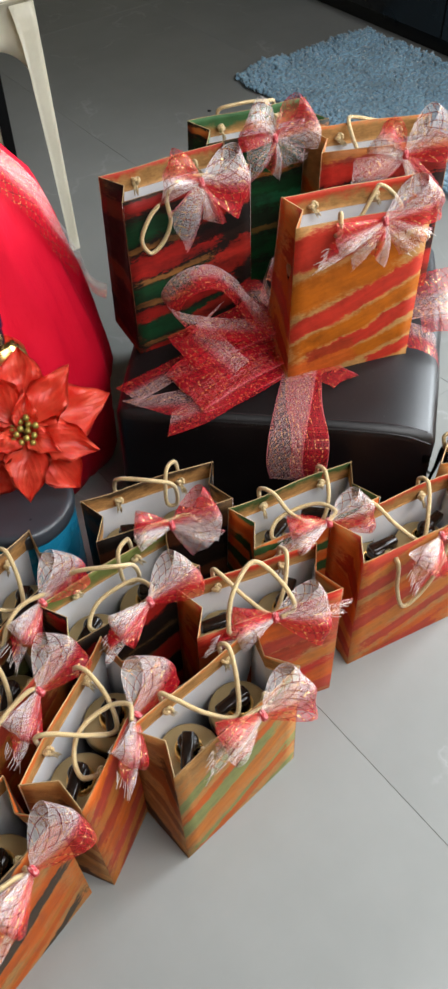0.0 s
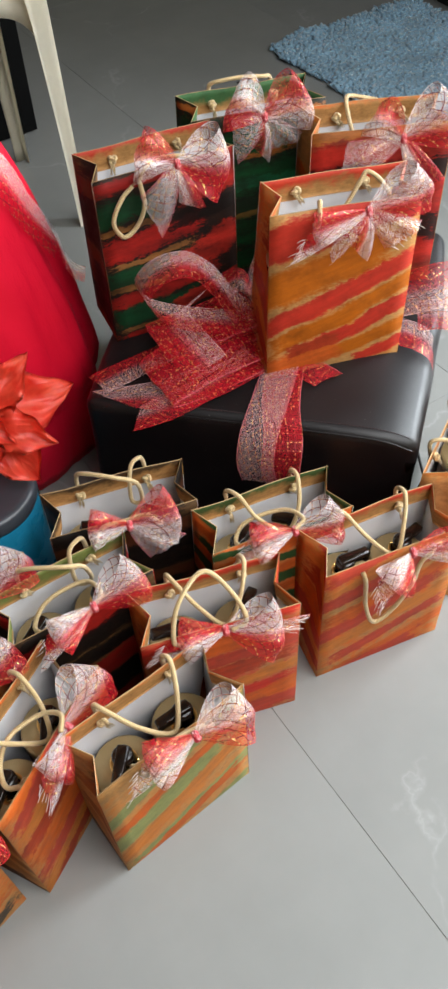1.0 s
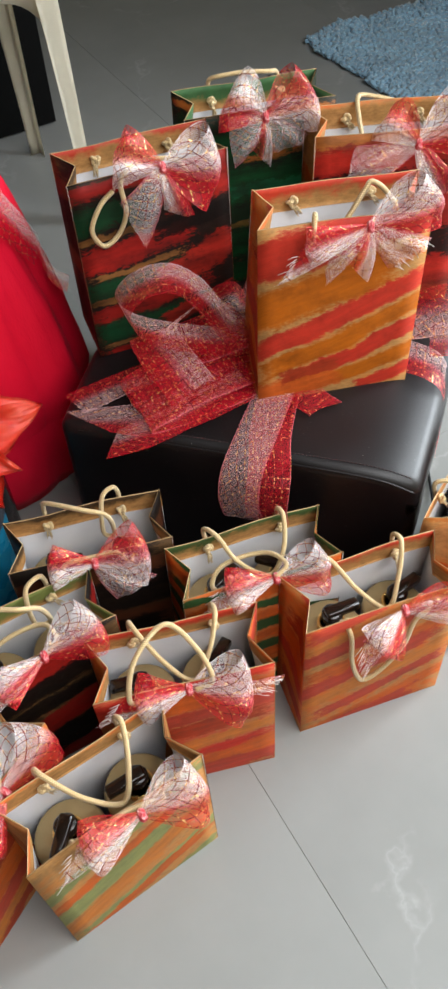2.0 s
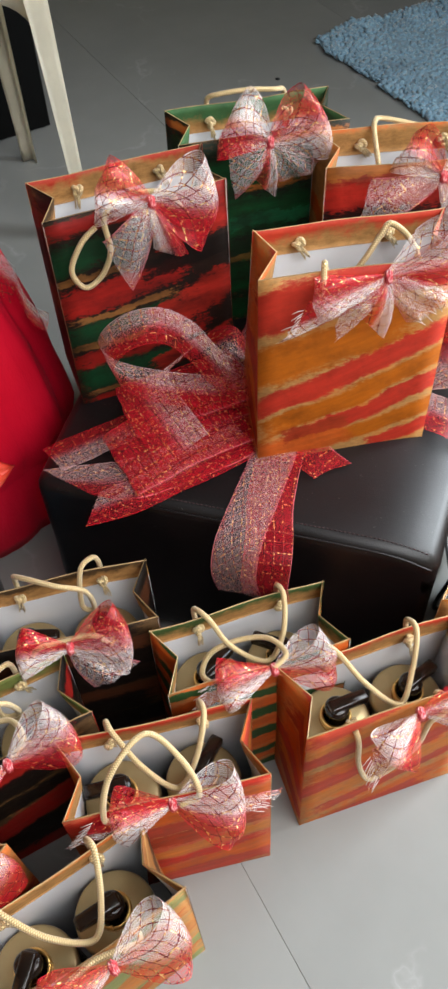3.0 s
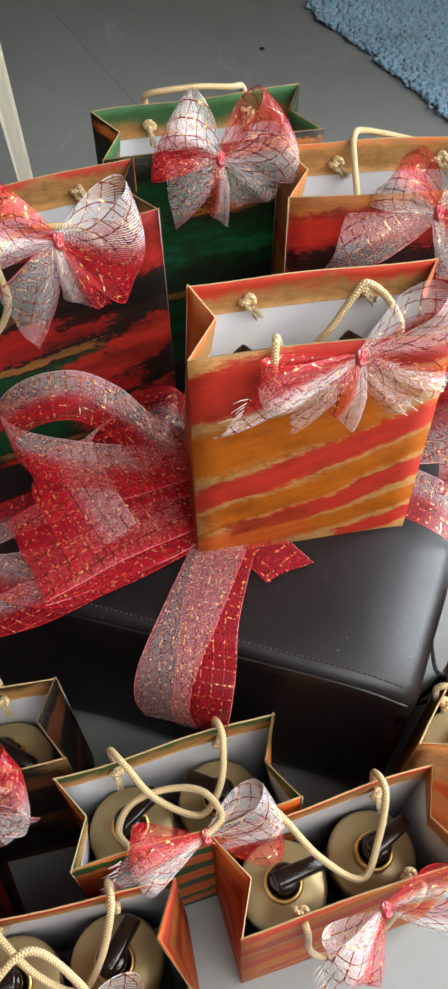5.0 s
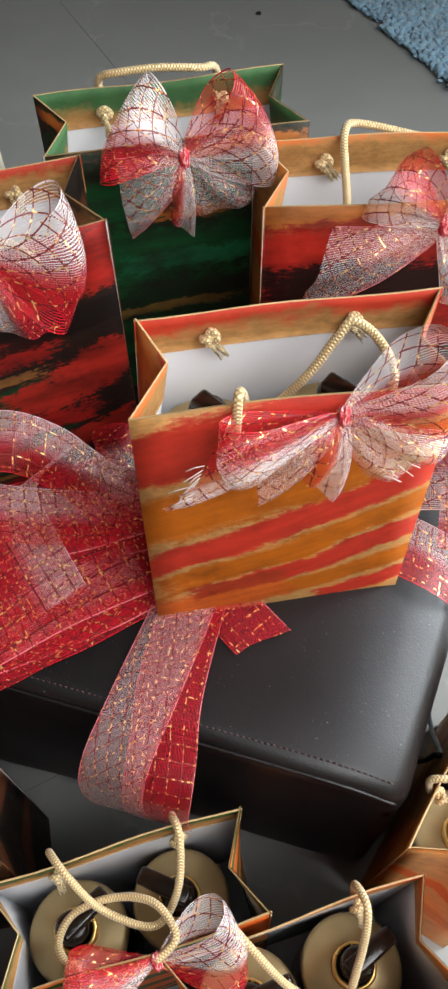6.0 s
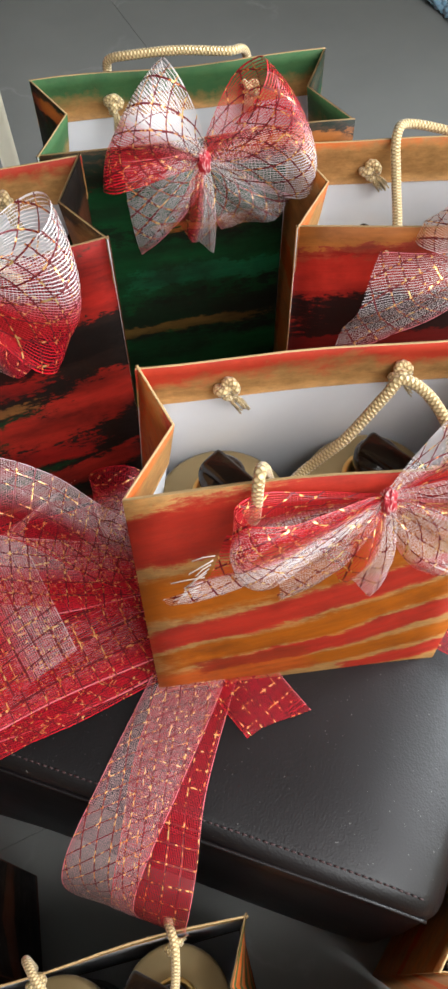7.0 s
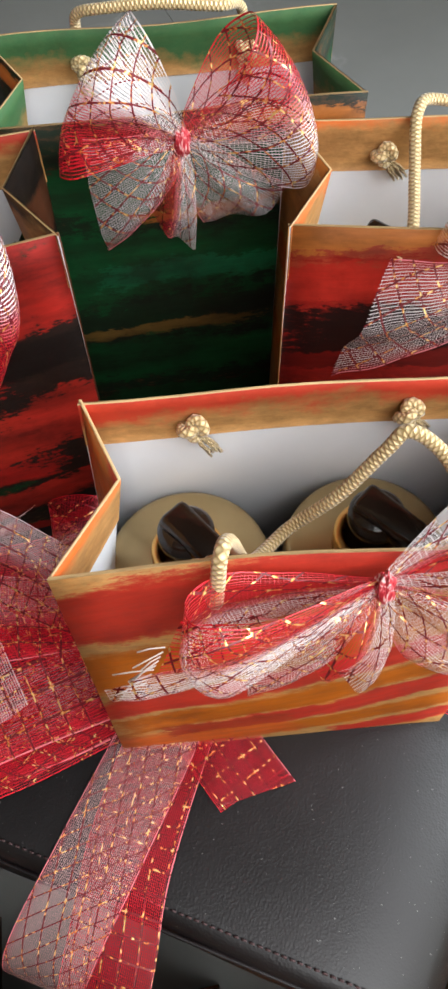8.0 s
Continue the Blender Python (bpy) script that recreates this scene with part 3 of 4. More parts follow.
def bag_panel(name, kind, paper, parent, seed, uv_shift, shear=0.0):
    """One wall of a paper bag: painted outside, white inside, the rim's strip folded in."""
    bm = bmesh.new()
    rng = random.Random(seed)
    ph, bulge, wave = rng.uniform(0, 6), rng.uniform(0.0, 0.004), rng.uniform(0.0008, 0.0022)

    def out(s, t, inside):
        p = flat_out(s, t, inside)
        return p + Vector((shear * t * p.y / BT, 0, 0))

    def flat_out(s, t, inside):
        z = t * BH
        d = (BB + (BT - BB) * t) * 0.5
        k = float(inside)
        if kind in ("front", "back"):
            sg = -1 if kind == "front" else 1
            x = (s - 0.5) * BW
            y = sg * (d + bulge * math.sin(math.pi * s) * math.sin(math.pi * t) + wave * t ** 3 * math.sin(ph + s * 7) - k)
            return Vector((x, y, z + (0.0006 * math.sin(ph + 9 * s) if t > 0.99 else 0)))
        sg = -1 if kind == "left" else 1
        fold = 0.021 * min(1.0, max(0.0, (t - 0.18) / 0.82)) ** 1.2
        q = abs(2 * s - 1)
        x = sg * (BW / 2 - fold * (1 - q) - k)
        return Vector((x, (s - 0.5) * 2 * d, z))

    nu, nv = (10, 12) if kind in ("front", "back") else (6, 12)
    wide = BW if kind in ("front", "back") else BB
    for inside in (0.0, 0.0007):
        before = len(bm.faces)
        grid(bm, nu, nv, lambda s, t: out(s, t, inside), lambda s, t: ((s - 0.5) * wide + uv_shift, t * BH + (0.05 if inside else 0)))
        bm.faces.ensure_lookup_table()
        if inside:
            for f in bm.faces[before:]:
                f.material_index = 1
                f.normal_flip()
    bm.verts.ensure_lookup_table()
    n = (nu + 1) * (nv + 1)
    o, q = bm.verts[:n], bm.verts[n:2 * n]
    for i in range(nu):
        a, b = i * (nv + 1) + nv, (i + 1) * (nv + 1) + nv
        bm.faces.new((o[a], o[b], q[b], q[a])).material_index = 2
    for j in range(nv):
        for i in (0, nu):
            a = i * (nv + 1) + j
            bm.faces.new((o[a], o[a + 1], q[a + 1], q[a])).material_index = 0
    bmesh.ops.recalc_face_normals(bm, faces=bm.faces[:])
    panel = part(name, bm, [PAPERS[paper], WHITE_CARD, KRAFT_EDGE], parent, smooth=True)
    # the paper turned in at the rim
    bm = bmesh.new()
    low, n2 = 1 - 0.034 / BH, 4

    def turned(s, t):
        return out(s, low + (1 - low) * t, 0.0015)

    vs = grid(bm, nu, n2, turned, lambda s, t: ((s - 0.5) * wide + uv_shift, (low + (1 - low) * t) * BH + 0.05))
    back = [bm.verts.new(out(i / nu, low, 0.0008)) for i in range(nu + 1)]
    rim = [bm.verts.new(out(i / nu, 1.0, 0.0)) for i in range(nu + 1)]
    for i in range(nu):
        bm.faces.new((vs[i][0], vs[i + 1][0], back[i + 1], back[i])).material_index = 1
        bm.faces.new((vs[i][n2], vs[i + 1][n2], rim[i + 1], rim[i])).material_index = 1
    part("rim_strip", bm, [PAPERS[paper], KRAFT_EDGE], panel, "bare kraft strip folded in at the rim")
    return panel


def knot_mesh(seed):
    """An overhand knot of cord with a frayed end."""
    bm = bmesh.new()
    rng = random.Random(seed)
    coil = []
    for i in range(26):
        t = i / 25 * 2 * math.pi
        coil.append(Vector(((math.sin(t) + 2 * math.sin(2 * t)) * 0.00185, (-math.sin(3 * t)) * 0.0026, (math.cos(t) - 2 * math.cos(2 * t)) * 0.00185)))
    tube(bm, coil, 0.0026, 7)
    for i in range(18):
        a, r = rng.uniform(0, 6.28), rng.uniform(0.001, 0.0042)
        s = Vector((0.0016 * math.cos(a), -0.002, -0.004 + 0.0016 * math.sin(a)))
        e = Vector((r * math.cos(a) + 0.002, -0.006 + r * math.sin(a) * 0.7, -0.012 - rng.uniform(0, 0.007)))
        tube(bm, [s, s * 0.45 + e * 0.55 + Vector((0.0008 * math.cos(a), 0, 0)), e], 0.0006, 4)
    return bm


KNOTS = []
for i in range(3):
    kb = knot_mesh(i + 3)
    me = bpy.data.meshes.new("knot")
    for f in kb.faces:
        f.smooth = True
    kb.to_mesh(me)
    kb.free()
    me.materials.append(ROPE)
    KNOTS.append(me)

HX, HZ, FY, BY = 0.048, BH - 0.019, -BT / 2, BT / 2
BACK = {
    "behind": [(-HX, BY + 0.003, HZ), (-HX, BY + 0.011, HZ - 0.03), (-0.02, BY + 0.019, HZ - 0.075), (0.02, BY + 0.019, HZ - 0.075), (HX, BY + 0.011, HZ - 0.03), (HX, BY + 0.003, HZ)],   # the back rope, from its two holes
    "fall": [(-HX, BY + 0.003, HZ), (-HX, BY + 0.007, BH + 0.006), (-0.040, BY - 0.012, BH + 0.012), (-0.018, -0.002, BH - 0.012), (0.012, -0.020, BH - 0.036), (0.035, -0.002, BH - 0.012), (HX, BY - 0.012, BH + 0.014), (HX, BY + 0.007, BH + 0.006), (HX, BY + 0.003, HZ)],
    "arch": [(-HX, BY + 0.003, HZ), (-0.049, BY + 0.007, BH - 0.002), (-0.046, BY + 0.004, BH + 0.004), (-0.034, BY - 0.002, BH + 0.011), (0.0, BY - 0.006, BH + 0.013), (0.030, BY - 0.004, BH + 0.011), (0.046, BY + 0.002, BH + 0.003), (HX, BY + 0.007, BH - 0.004), (HX, BY + 0.003, HZ)],
    "curl": [(-HX, BY + 0.003, HZ), (-HX, BY + 0.007, BH + 0.004), (-0.040, BY - 0.008, BH + 0.030), (0.0, 0.006, BH + 0.034), (0.030, 0.004, BH + 0.016), (0.034, 0.010, BH - 0.030), (0.018, 0.018, BH - 0.035), (0.024, BY - 0.006, BH + 0.012), (0.040, BY + 0.004, BH + 0.020), (HX, BY + 0.007, BH + 0.004), (HX, BY + 0.003, HZ)],
}
FRONT = {
    "over": [(-HX, FY - 0.001, HZ), (-0.040, FY + 0.010, BH - 0.014), (-0.036, 0.010, BH - 0.010), (-0.034, BY - 0.002, BH + 0.004), (-0.020, BY + 0.010, BH + 0.002), (0.020, BY + 0.014, BH - 0.008), (0.060, BY + 0.012, BH - 0.020), (0.085, BY + 0.012, BH - 0.055)],
    "dip": [(-HX, FY - 0.001, HZ - 0.002), (-HX + 0.002, FY - 0.009, HZ + 0.004), (-0.044, FY - 0.003, BH + 0.006), (-0.038, FY + 0.008, BH - 0.002), (-0.030, FY + 0.018, BH - 0.032), (-0.008, -0.006, BH - 0.044), (0.010, -0.002, BH - 0.024), (0.024, 0.002, BH + 0.002), (0.038, 0.002, BH + 0.012), (0.052, -0.006, BH + 0.006), (0.056, -0.020, BH - 0.008), (HX + 0.004, FY + 0.006, HZ - 0.004), (HX, FY + 0.003, HZ)],
    "tied": [(-HX, FY - 0.002, HZ), (-HX + 0.004, FY - 0.010, HZ + 0.004), (-0.030, FY - 0.010, BH + 0.006), (0.0, FY - 0.004, BH + 0.006), (0.030, FY - 0.010, BH + 0.006), (HX - 0.004, FY - 0.010, HZ + 0.004), (HX, FY - 0.002, HZ)],
    "inside": [(-HX, FY + 0.003, HZ), (-0.044, FY + 0.008, HZ - 0.012), (-0.02, FY + 0.010, HZ - 0.020), (0.0, FY + 0.008, BH - 0.016), (0.02, FY + 0.010, HZ - 0.020), (0.044, FY + 0.008, HZ - 0.012), (HX, FY + 0.003, HZ)],
    "hang": [(-HX, FY - 0.001, HZ), (-HX + 0.001, FY - 0.010, HZ - 0.012), (-0.042, FY - 0.016, HZ - 0.062), (-0.028, FY - 0.020, HZ - 0.108), (-0.004, FY - 0.020, HZ - 0.094), (0.020, FY - 0.022, HZ - 0.046), (0.028, FY - 0.018, HZ - 0.006), (0.040, FY - 0.014, HZ + 0.012), (HX + 0.006, FY - 0.006, HZ + 0.006), (HX, FY - 0.001, HZ)],
    "loop": [(-HX, FY - 0.001, HZ), (-0.068, FY - 0.010, HZ - 0.010), (-0.083, FY - 0.014, HZ - 0.040), (-0.072, FY - 0.015, HZ - 0.062), (-0.050, FY - 0.015, HZ - 0.052), (-0.040, FY - 0.014, HZ - 0.020), (-0.036, FY - 0.012, HZ + 0.014), (-0.010, FY - 0.006, BH + 0.008), (0.030, FY - 0.006, BH + 0.006), (HX, FY - 0.001, HZ)],
    "high": [(-HX, FY - 0.001, HZ), (-0.062, FY - 0.008, BH + 0.006), (-0.046, FY + 0.014, BH + 0.046), (-0.012, 0.004, BH + 0.062), (0.018, FY + 0.020, BH + 0.034), (0.030, FY - 0.004, BH + 0.004), (0.010, FY - 0.008, BH - 0.004)],
    "swirl": [(-HX, FY + 0.004, HZ - 0.004), (-0.058, -0.012, BH - 0.032), (-0.040, 0.004, BH - 0.024), (-0.010, 0.008, BH - 0.014), (0.022, -0.006, BH - 0.006), (0.030, FY + 0.006, BH + 0.002), (0.012, FY - 0.006, BH + 0.002)],
}


def bow_lobe(kind, angle, length, width, seed, depth=0.016, lift=0.0):
    """A loop or a tail of a netting bow, gathered at the knot and fanning out."""
    bm = bmesh.new()
    rng = random.Random(seed)
    a = radians(angle)
    p1, p2, k = rng.uniform(0, 6), rng.uniform(0, 6), rng.uniform(1.1, 1.9)
    nu, nv = 26, 14

    def at(s, t):
        v = 2 * t - 1
        if kind == "loop":
            q = math.sin(math.pi * s)
            r = length * q ** 0.9
            b = a + radians(9) * (s - 0.5) * 2
            y = -depth * math.sin(2 * math.pi * s) - lift * q
            w = width * (0.10 + 0.90 * q ** 0.85)
        else:
            q = s
            r = length * s * (1 + 0.22 * v)
            b = a
            y = -0.010 * math.sin(math.pi * s) - lift * s
            w = width * (0.12 + 0.88 * s ** 0.62)
        d, n = Vector((math.cos(b), 0, math.sin(b))), Vector((-math.sin(b), 0, math.cos(b)))
        y += 0.0045 * q * math.sin(v * math.pi * k + p1) + 0.0012 * (1 - q) * math.sin(v * 15 + p2) - 0.010 * q * (1 - v * v)
        pos = d * (r - (0.13 if kind == "loop" else 0.04) * width * q * v * v) + n * (v * w / 2) + Vector((0, y - 0.006, 0))
        return pos + Vector((0, 1, 0.4)) * 0.0024 * q * noise.noise(pos * 55 + Vector((seed, p2, 0)))

    half = 0.032
    grid(bm, nu, nv, at, lambda s, t: ((s * (2 if kind == "loop" else 1)) * length * 1.1, (2 * t - 1) * half))
    return bm


def bow_frays(angle, length, width, seed):
    """Loose threads at a cut ribbon end."""
    bm = bmesh.new()
    rng = random.Random(seed)
    a = radians(angle)
    d, n = Vector((math.cos(a), 0, math.sin(a))), Vector((-math.sin(a), 0, math.cos(a)))
    for i in range(9):
        w = (i / 8 - 0.5) * width * 0.8
        s = d * length * (0.93 + 0.2 * w / width) + n * w + Vector((0, -0.012, 0))
        e = s + d * rng.uniform(0.008, 0.017) + n * rng.uniform(-0.004, 0.004) + Vector((0, rng.uniform(-0.003, 0.003), -0.002))
        tube(bm, [s, (s + e) / 2 + n * rng.uniform(-0.001, 0.001), e], 0.0004, 3)
    return bm


THREAD = plain("loose_thread", (0.80, 0.70, 0.66), 0.5)


def make_bow(parent, m, lobes, seed, label=""):
    bow = new("bow")
    bow.parent = parent
    bow.matrix_basis = m
    tagged(bow, label or "sheer red and white netting bow with gold threads")
    for i, (kind, angle, length, width, lift, *pale) in enumerate(lobes):
        # the white edge is the upper one where pale is given as 1, the lower one where it is 0, both where it is 2
        up = pale[0] if pale else (i + seed) % 2
        leftward = math.cos(radians(angle)) < 0
        part("loop" if kind == "loop" else "tail", bow_lobe(kind, angle, length, width, seed * 17 + i, lift=lift), NET_PALE if up == 2 else NET_FLIP if bool(up) == leftward else NET, bow)
        if kind == "fray":
            part("loose_threads", bow_frays(angle, length, width, seed + i), THREAD, bow)
    bm = bmesh.new()
    bmesh.ops.create_uvsphere(bm, u_segments=20, v_segments=12, radius=1.0)
    for v in bm.verts:
        rib = 1 + 0.28 * math.sin(5 * math.atan2(v.co.y, v.co.x) + 3 * v.co.z)
        v.co = Vector((v.co.x * 0.0040 * rib, v.co.y * 0.0055, v.co.z * 0.0066 * rib)) + Vector((0, -0.008, 0))
    part("centre_knot", bm, NET_KNOT, bow, "tight red knot")
    return bow


BUTTERFLY = [("tail", 231, 0.078, 0.056, 0.000, 2), ("tail", 283, 0.060, 0.034, -0.002, 0), ("loop", 155, 0.062, 0.072, 0.004, 0), ("loop", 350, 0.066, 0.098, 0.008, 1)]
WINGS = [("tail", 207, 0.056, 0.058, -0.002, 2), ("tail", 258, 0.050, 0.030, -0.003, 0), ("tail", 311, 0.052, 0.046, 0.000, 2), ("loop", 147, 0.060, 0.084, 0.006, 1), ("loop", 20, 0.066, 0.084, 0.008, 0)]
CROOKED = [("loop", 140, 0.060, 0.062, 0.004, 0), ("loop", 24, 0.080, 0.085, 0.006, 1), ("tail", 198, 0.098, 0.056, 0.004, 2), ("tail", 300, 0.070, 0.050, 0.0, 0)]
RAGGED = [("loop", 187, 0.080, 0.044, 0.012, 0), ("loop", 22, 0.080, 0.062, 0.006, 1), ("fray", 200, 0.102, 0.024, 0.002, 0), ("fray", 324, 0.060, 0.052, 0.006, 2), ("tail", 250, 0.050, 0.042, 0.002, 0), ("tail", 217, 0.066, 0.036, 0.000, 2)]
LOW = [("loop", 177, 0.066, 0.058, 0.010, 0), ("loop", 0, 0.064, 0.066, 0.006, 1), ("fray", 184, 0.084, 0.026, 0.002, 2)]
SPREAD = [("loop", 178, 0.060, 0.062, 0.006, 0), ("loop", 350, 0.068, 0.082, 0.010, 1), ("fray", 350, 0.088, 0.022, 0.004, 2), ("fray", 184, 0.090, 0.020, 0.000, 0)]
DROOP = [("loop", 171, 0.056, 0.056, 0.008, 0), ("loop", 3, 0.066, 0.080, 0.008, 0), ("tail", 318, 0.060, 0.050, 0.002, 2)]
TWIST = [("loop", 216, 0.056, 0.056, 0.010, 1), ("loop", 352, 0.070, 0.044, 0.004, 0), ("fray", 212, 0.076, 0.030, 0.0, 2)]
FLAT = [("loop", 173, 0.066, 0.058, 0.010, 0), ("loop", 356, 0.066, 0.072, 0.006, 1), ("fray", 180, 0.086, 0.026, 0.002, 2)]
SIDE = [("loop", 190, 0.062, 0.052, 0.012, 1), ("loop", 12, 0.070, 0.070, 0.010, 1), ("fray", 194, 0.080, 0.030, 0.004, 0)]


def gift_bag(x, y, z, yaw, paper, label, back="fall", front="tied", bow=None, bow_at=(0, -0.052, 0.256), bow_turn=0, seed=0, group="paper gift bags", roll=0.0, shear=0.0, side=""):
    bag = holder("gift_bag", pose(x, y, z, 0, roll, yaw), label, "gift bag", group)
    for name, kind, shift in (("front_panel", "front", 0.0), ("back_panel", "back", 0.0), ("side_panel", "left", 0.045), ("side_panel", "right", -0.045)):
        bag_panel(name, kind, side or paper if kind in ("left", "right") else paper, bag, seed * 5 + len(kind), shift, shear)
    bm = bmesh.new()
    box(bm, -BW / 2 + 0.002, BW / 2 - 0.002, -BB / 2 + 0.002, BB / 2 - 0.002, 0.0005, 0.0025)
    part("base", bm, [WHITE_CARD], bag, smooth=False)
    for line in (BACK[back], FRONT[front]):
        rng = random.Random(seed + len(line))
        pts = [Vector(q) + (Vector((rng.uniform(-1, 1), rng.uniform(-1, 1), rng.uniform(-1, 1))) * 0.003 if 1 < i < len(line) - 2 else Vector()) for i, q in enumerate(line)]
        bm = bmesh.new()
        tube(bm, glide(pts, 10), 0.0031, 10)
        rope = part("rope_handle", bm, ROPE, bag, "braided gold cord")
        sg = 1 if line is BACK[back] else -1
        for q in (pts[0], pts[-1]):
            if abs(abs(q.x) - HX) > 0.01:
                continue
            k = new("knot", KNOTS[(seed + (q.x > 0)) % 3])
            k.parent = rope
            k.matrix_basis = pose(q.x, sg * (BT / 2 - 0.006), HZ, rng.uniform(-15, 25), rng.uniform(-35, 35), rng.uniform(-40, 40) + (0 if sg > 0 else 180))
    if bow:
        make_bow(bag, pose(*bow_at, -16 if z > 0.1 else -44, bow_turn, 0), bow, seed + 1)
    return bag


OT = 0.304     # the ottoman's top
ON_TOP, ON_FLOOR = " paper gift bag with netting bow, on the ottoman", " paper gift bag with netting bow, on the floor"
gift_bag(-0.050, 0.567, OT, 11, "tall_dark", "red, green, black" + ON_TOP, "behind", "loop", BUTTERFLY, (0.012, -0.050, 0.263), 0, 1, side="umber")
gift_bag(0.114, 0.672, OT, 4, "green", "dark green" + ON_TOP, "arch", "inside", WINGS, (0.000, -0.055, 0.257), 0, 2)
gift_bag(0.271, 0.575, OT, -5, "wine", "maroon and black" + ON_TOP, "behind", "over", CROOKED, (0.027, -0.043, 0.244), 0, 3, side="plain")
gift_bag(0.157, 0.414, OT - 0.003, 1.5, "flame", "red and mustard" + ON_TOP, "behind", "dip", RAGGED, (0.018, -0.045, 0.252), 0, 4, roll=1.7, shear=0.012, side="rust")
gift_bag(-0.190, 0.236, 0, 4, "umber", "dark brown" + ON_FLOOR, "curl", "tied", DROOP, (0.003, -0.052, 0.261), 0, 5)
gift_bag(0.008, 0.163, 0, 8, "forest", "orange and green" + ON_FLOOR, "fall", "swirl", LOW, (0.013, -0.040, 0.253), 0, 6)
gift_bag(-0.102, 0.046, 0, 3, "ember", "red and orange" + ON_FLOOR, "fall", "high", SPREAD, (0.003, -0.040, 0.250), 0, 7, side="rust")
gift_bag(0.138, 0.094, 0, 8.5, "sunset", "orange-red" + ON_FLOOR, "fall", "hang", TWIST, (0.013, -0.050, 0.264), 0, 8, side="rust")
gift_bag(-0.203, -0.083, 0, 25, "meadow", "sage green striped" + ON_FLOOR, "fall", "tied", FLAT, (0.017, -0.055, 0.272), 0, 9, side="tan")
gift_bag(-0.350, -0.062, 0, 50.5, "rust", "rust orange" + ON_FLOOR, "fall", "swirl", SIDE, (0.024, -0.042, 0.248), 0, 10, side="tan")
gift_bag(-0.519, -0.190, 0, 35, "smoke", "charcoal striped" + ON_FLOOR, "fall", "tied", SIDE, (0.050, -0.052, 0.250), 0, 11)
gift_bag(-0.430, 0.148, 0, 37, "bark", "kraft brown" + ON_FLOOR, "fall", "tied", SIDE, (0.024, -0.052, 0.252), 0, 12)
gift_bag(-0.275, 0.110, 0, 19.5, "moss", "sage green rimmed" + ON_FLOOR, "curl", "swirl", SIDE, (0.009, -0.056, 0.280), 0, 13)
gift_bag(-0.470, 0.008, 0, 42, "rust", "kraft and red" + ON_FLOOR, "fall", "tied", SIDE, (0.040, -0.052, 0.252), 0, 14)
gift_bag(0.322, 0.220, 0, 50, "plain", "kraft and orange" + ON_FLOOR, "fall", "tied", LOW, (0.000, -0.052, 0.256), 0, 15)

# ---- pump bottles in the bags ----


def pump_bottle(m, label="gold-shouldered lotion bottle with glossy black pump, inside a gift bag"):
    bottle = holder("pump_bottle", m, label, "bottle", "lotion bottles")
    bm = bmesh.new()
    lathe(bm, [(0.035, 0.0), (0.0395, 0.004), (0.0403, 0.012), (0.0403, 0.158), (0.040, 0.165)], 36)
    part("body", bm, BOTTLE_BODY, bottle, "dark brown body")
    bm = bmesh.new()
    lathe(bm, [(0.0406, 0.158), (0.0406, 0.168), (0.0396, 0.1722), (0.0368, 0.1742), (0.021, 0.1758), (0.0185, 0.1765)], 48)
    part("shoulder", bm, GOLD_SHOULDER, bottle, "matt gold shoulder")
    bm = bmesh.new()
    lathe(bm, [(0.0168, 0.175), (0.0176, 0.1765), (0.0176, 0.187), (0.0168, 0.1890), (0.0138, 0.189), (0.0132, 0.183)], 40)
    part("collar", bm, GOLD_METAL, bottle, "shiny gold collar")
    bm = bmesh.new()
    lathe(bm, [(0.0122, 0.180), (0.0122, 0.200), (0.0130, 0.202), (0.0130, 0.208), (0.0105, 0.211)], 28)
    box(bm, -0.0078, 0.0078, -0.036, 0.010, 0.204, 0.217, 0.0030, 2)
    for v in bm.verts:
        if v.co.y < -0.015 and v.co.z > 0.2035:
            v.co.z -= (-(v.co.y) - 0.015) * 0.20
            v.co.x *= 0.90
    part("pump_head", bm, AMBER_BLACK, bottle, "glossy black spout")
    return bottle


BOTTLES = pump_bottle(pose(0, 0, 0))
PLACES = [  # bag x, y, z, yaw, and each pump's turn
    (0.157, 0.414, OT - 0.002, 1.5, 40, 44), (-0.050, 0.567, OT, 11, 50, 60), (0.114, 0.672, OT, 4, 60, 120), (0.271, 0.575, OT, -5, 60, 70),
    (-0.190, 0.236, 0, 4, 80, 50), (0.008, 0.163, 0, 8, 120, 230), (-0.102, 0.046, 0, 3, 268, 140), (0.138, 0.094, 0, 8.5, 95, 110),
    (-0.203, -0.083, 0, 25, 315, 265), (-0.350, -0.062, 0, 50.5, 280, 300), (-0.519, -0.190, 0, 35, 50, 310), (-0.430, 0.148, 0, 37, 310, 300),
    (-0.275, 0.110, 0, 19.5, 300, 60), (-0.470, 0.008, 0, 42, 310, 300), (0.322, 0.220, 0, 50, 50, 80)]
first = True
for x, y, z, yaw, t1, t2 in PLACES:
    for dx, t in ((-0.0485, t1), (0.0385, t2)):
        m = pose(x, y, z, 0, 0, yaw) @ pose(dx, 0.0, 0.0032, 0, 0, t)
        if first:
            BOTTLES.matrix_world, first = m, False
        else:
            copy_thing(BOTTLES, m)

# ---- ottoman with its ribbon ----
OTM = pose(0.227, 0.192, 0, 0, 0, -24.0)       # its front corner by the window side
OW, OD = 0.482, 0.52


def sag(x):
    """The cushion gives way towards the window side."""
    return 0.020 * max(0.0, (x + 0.11) / 0.11) ** 3


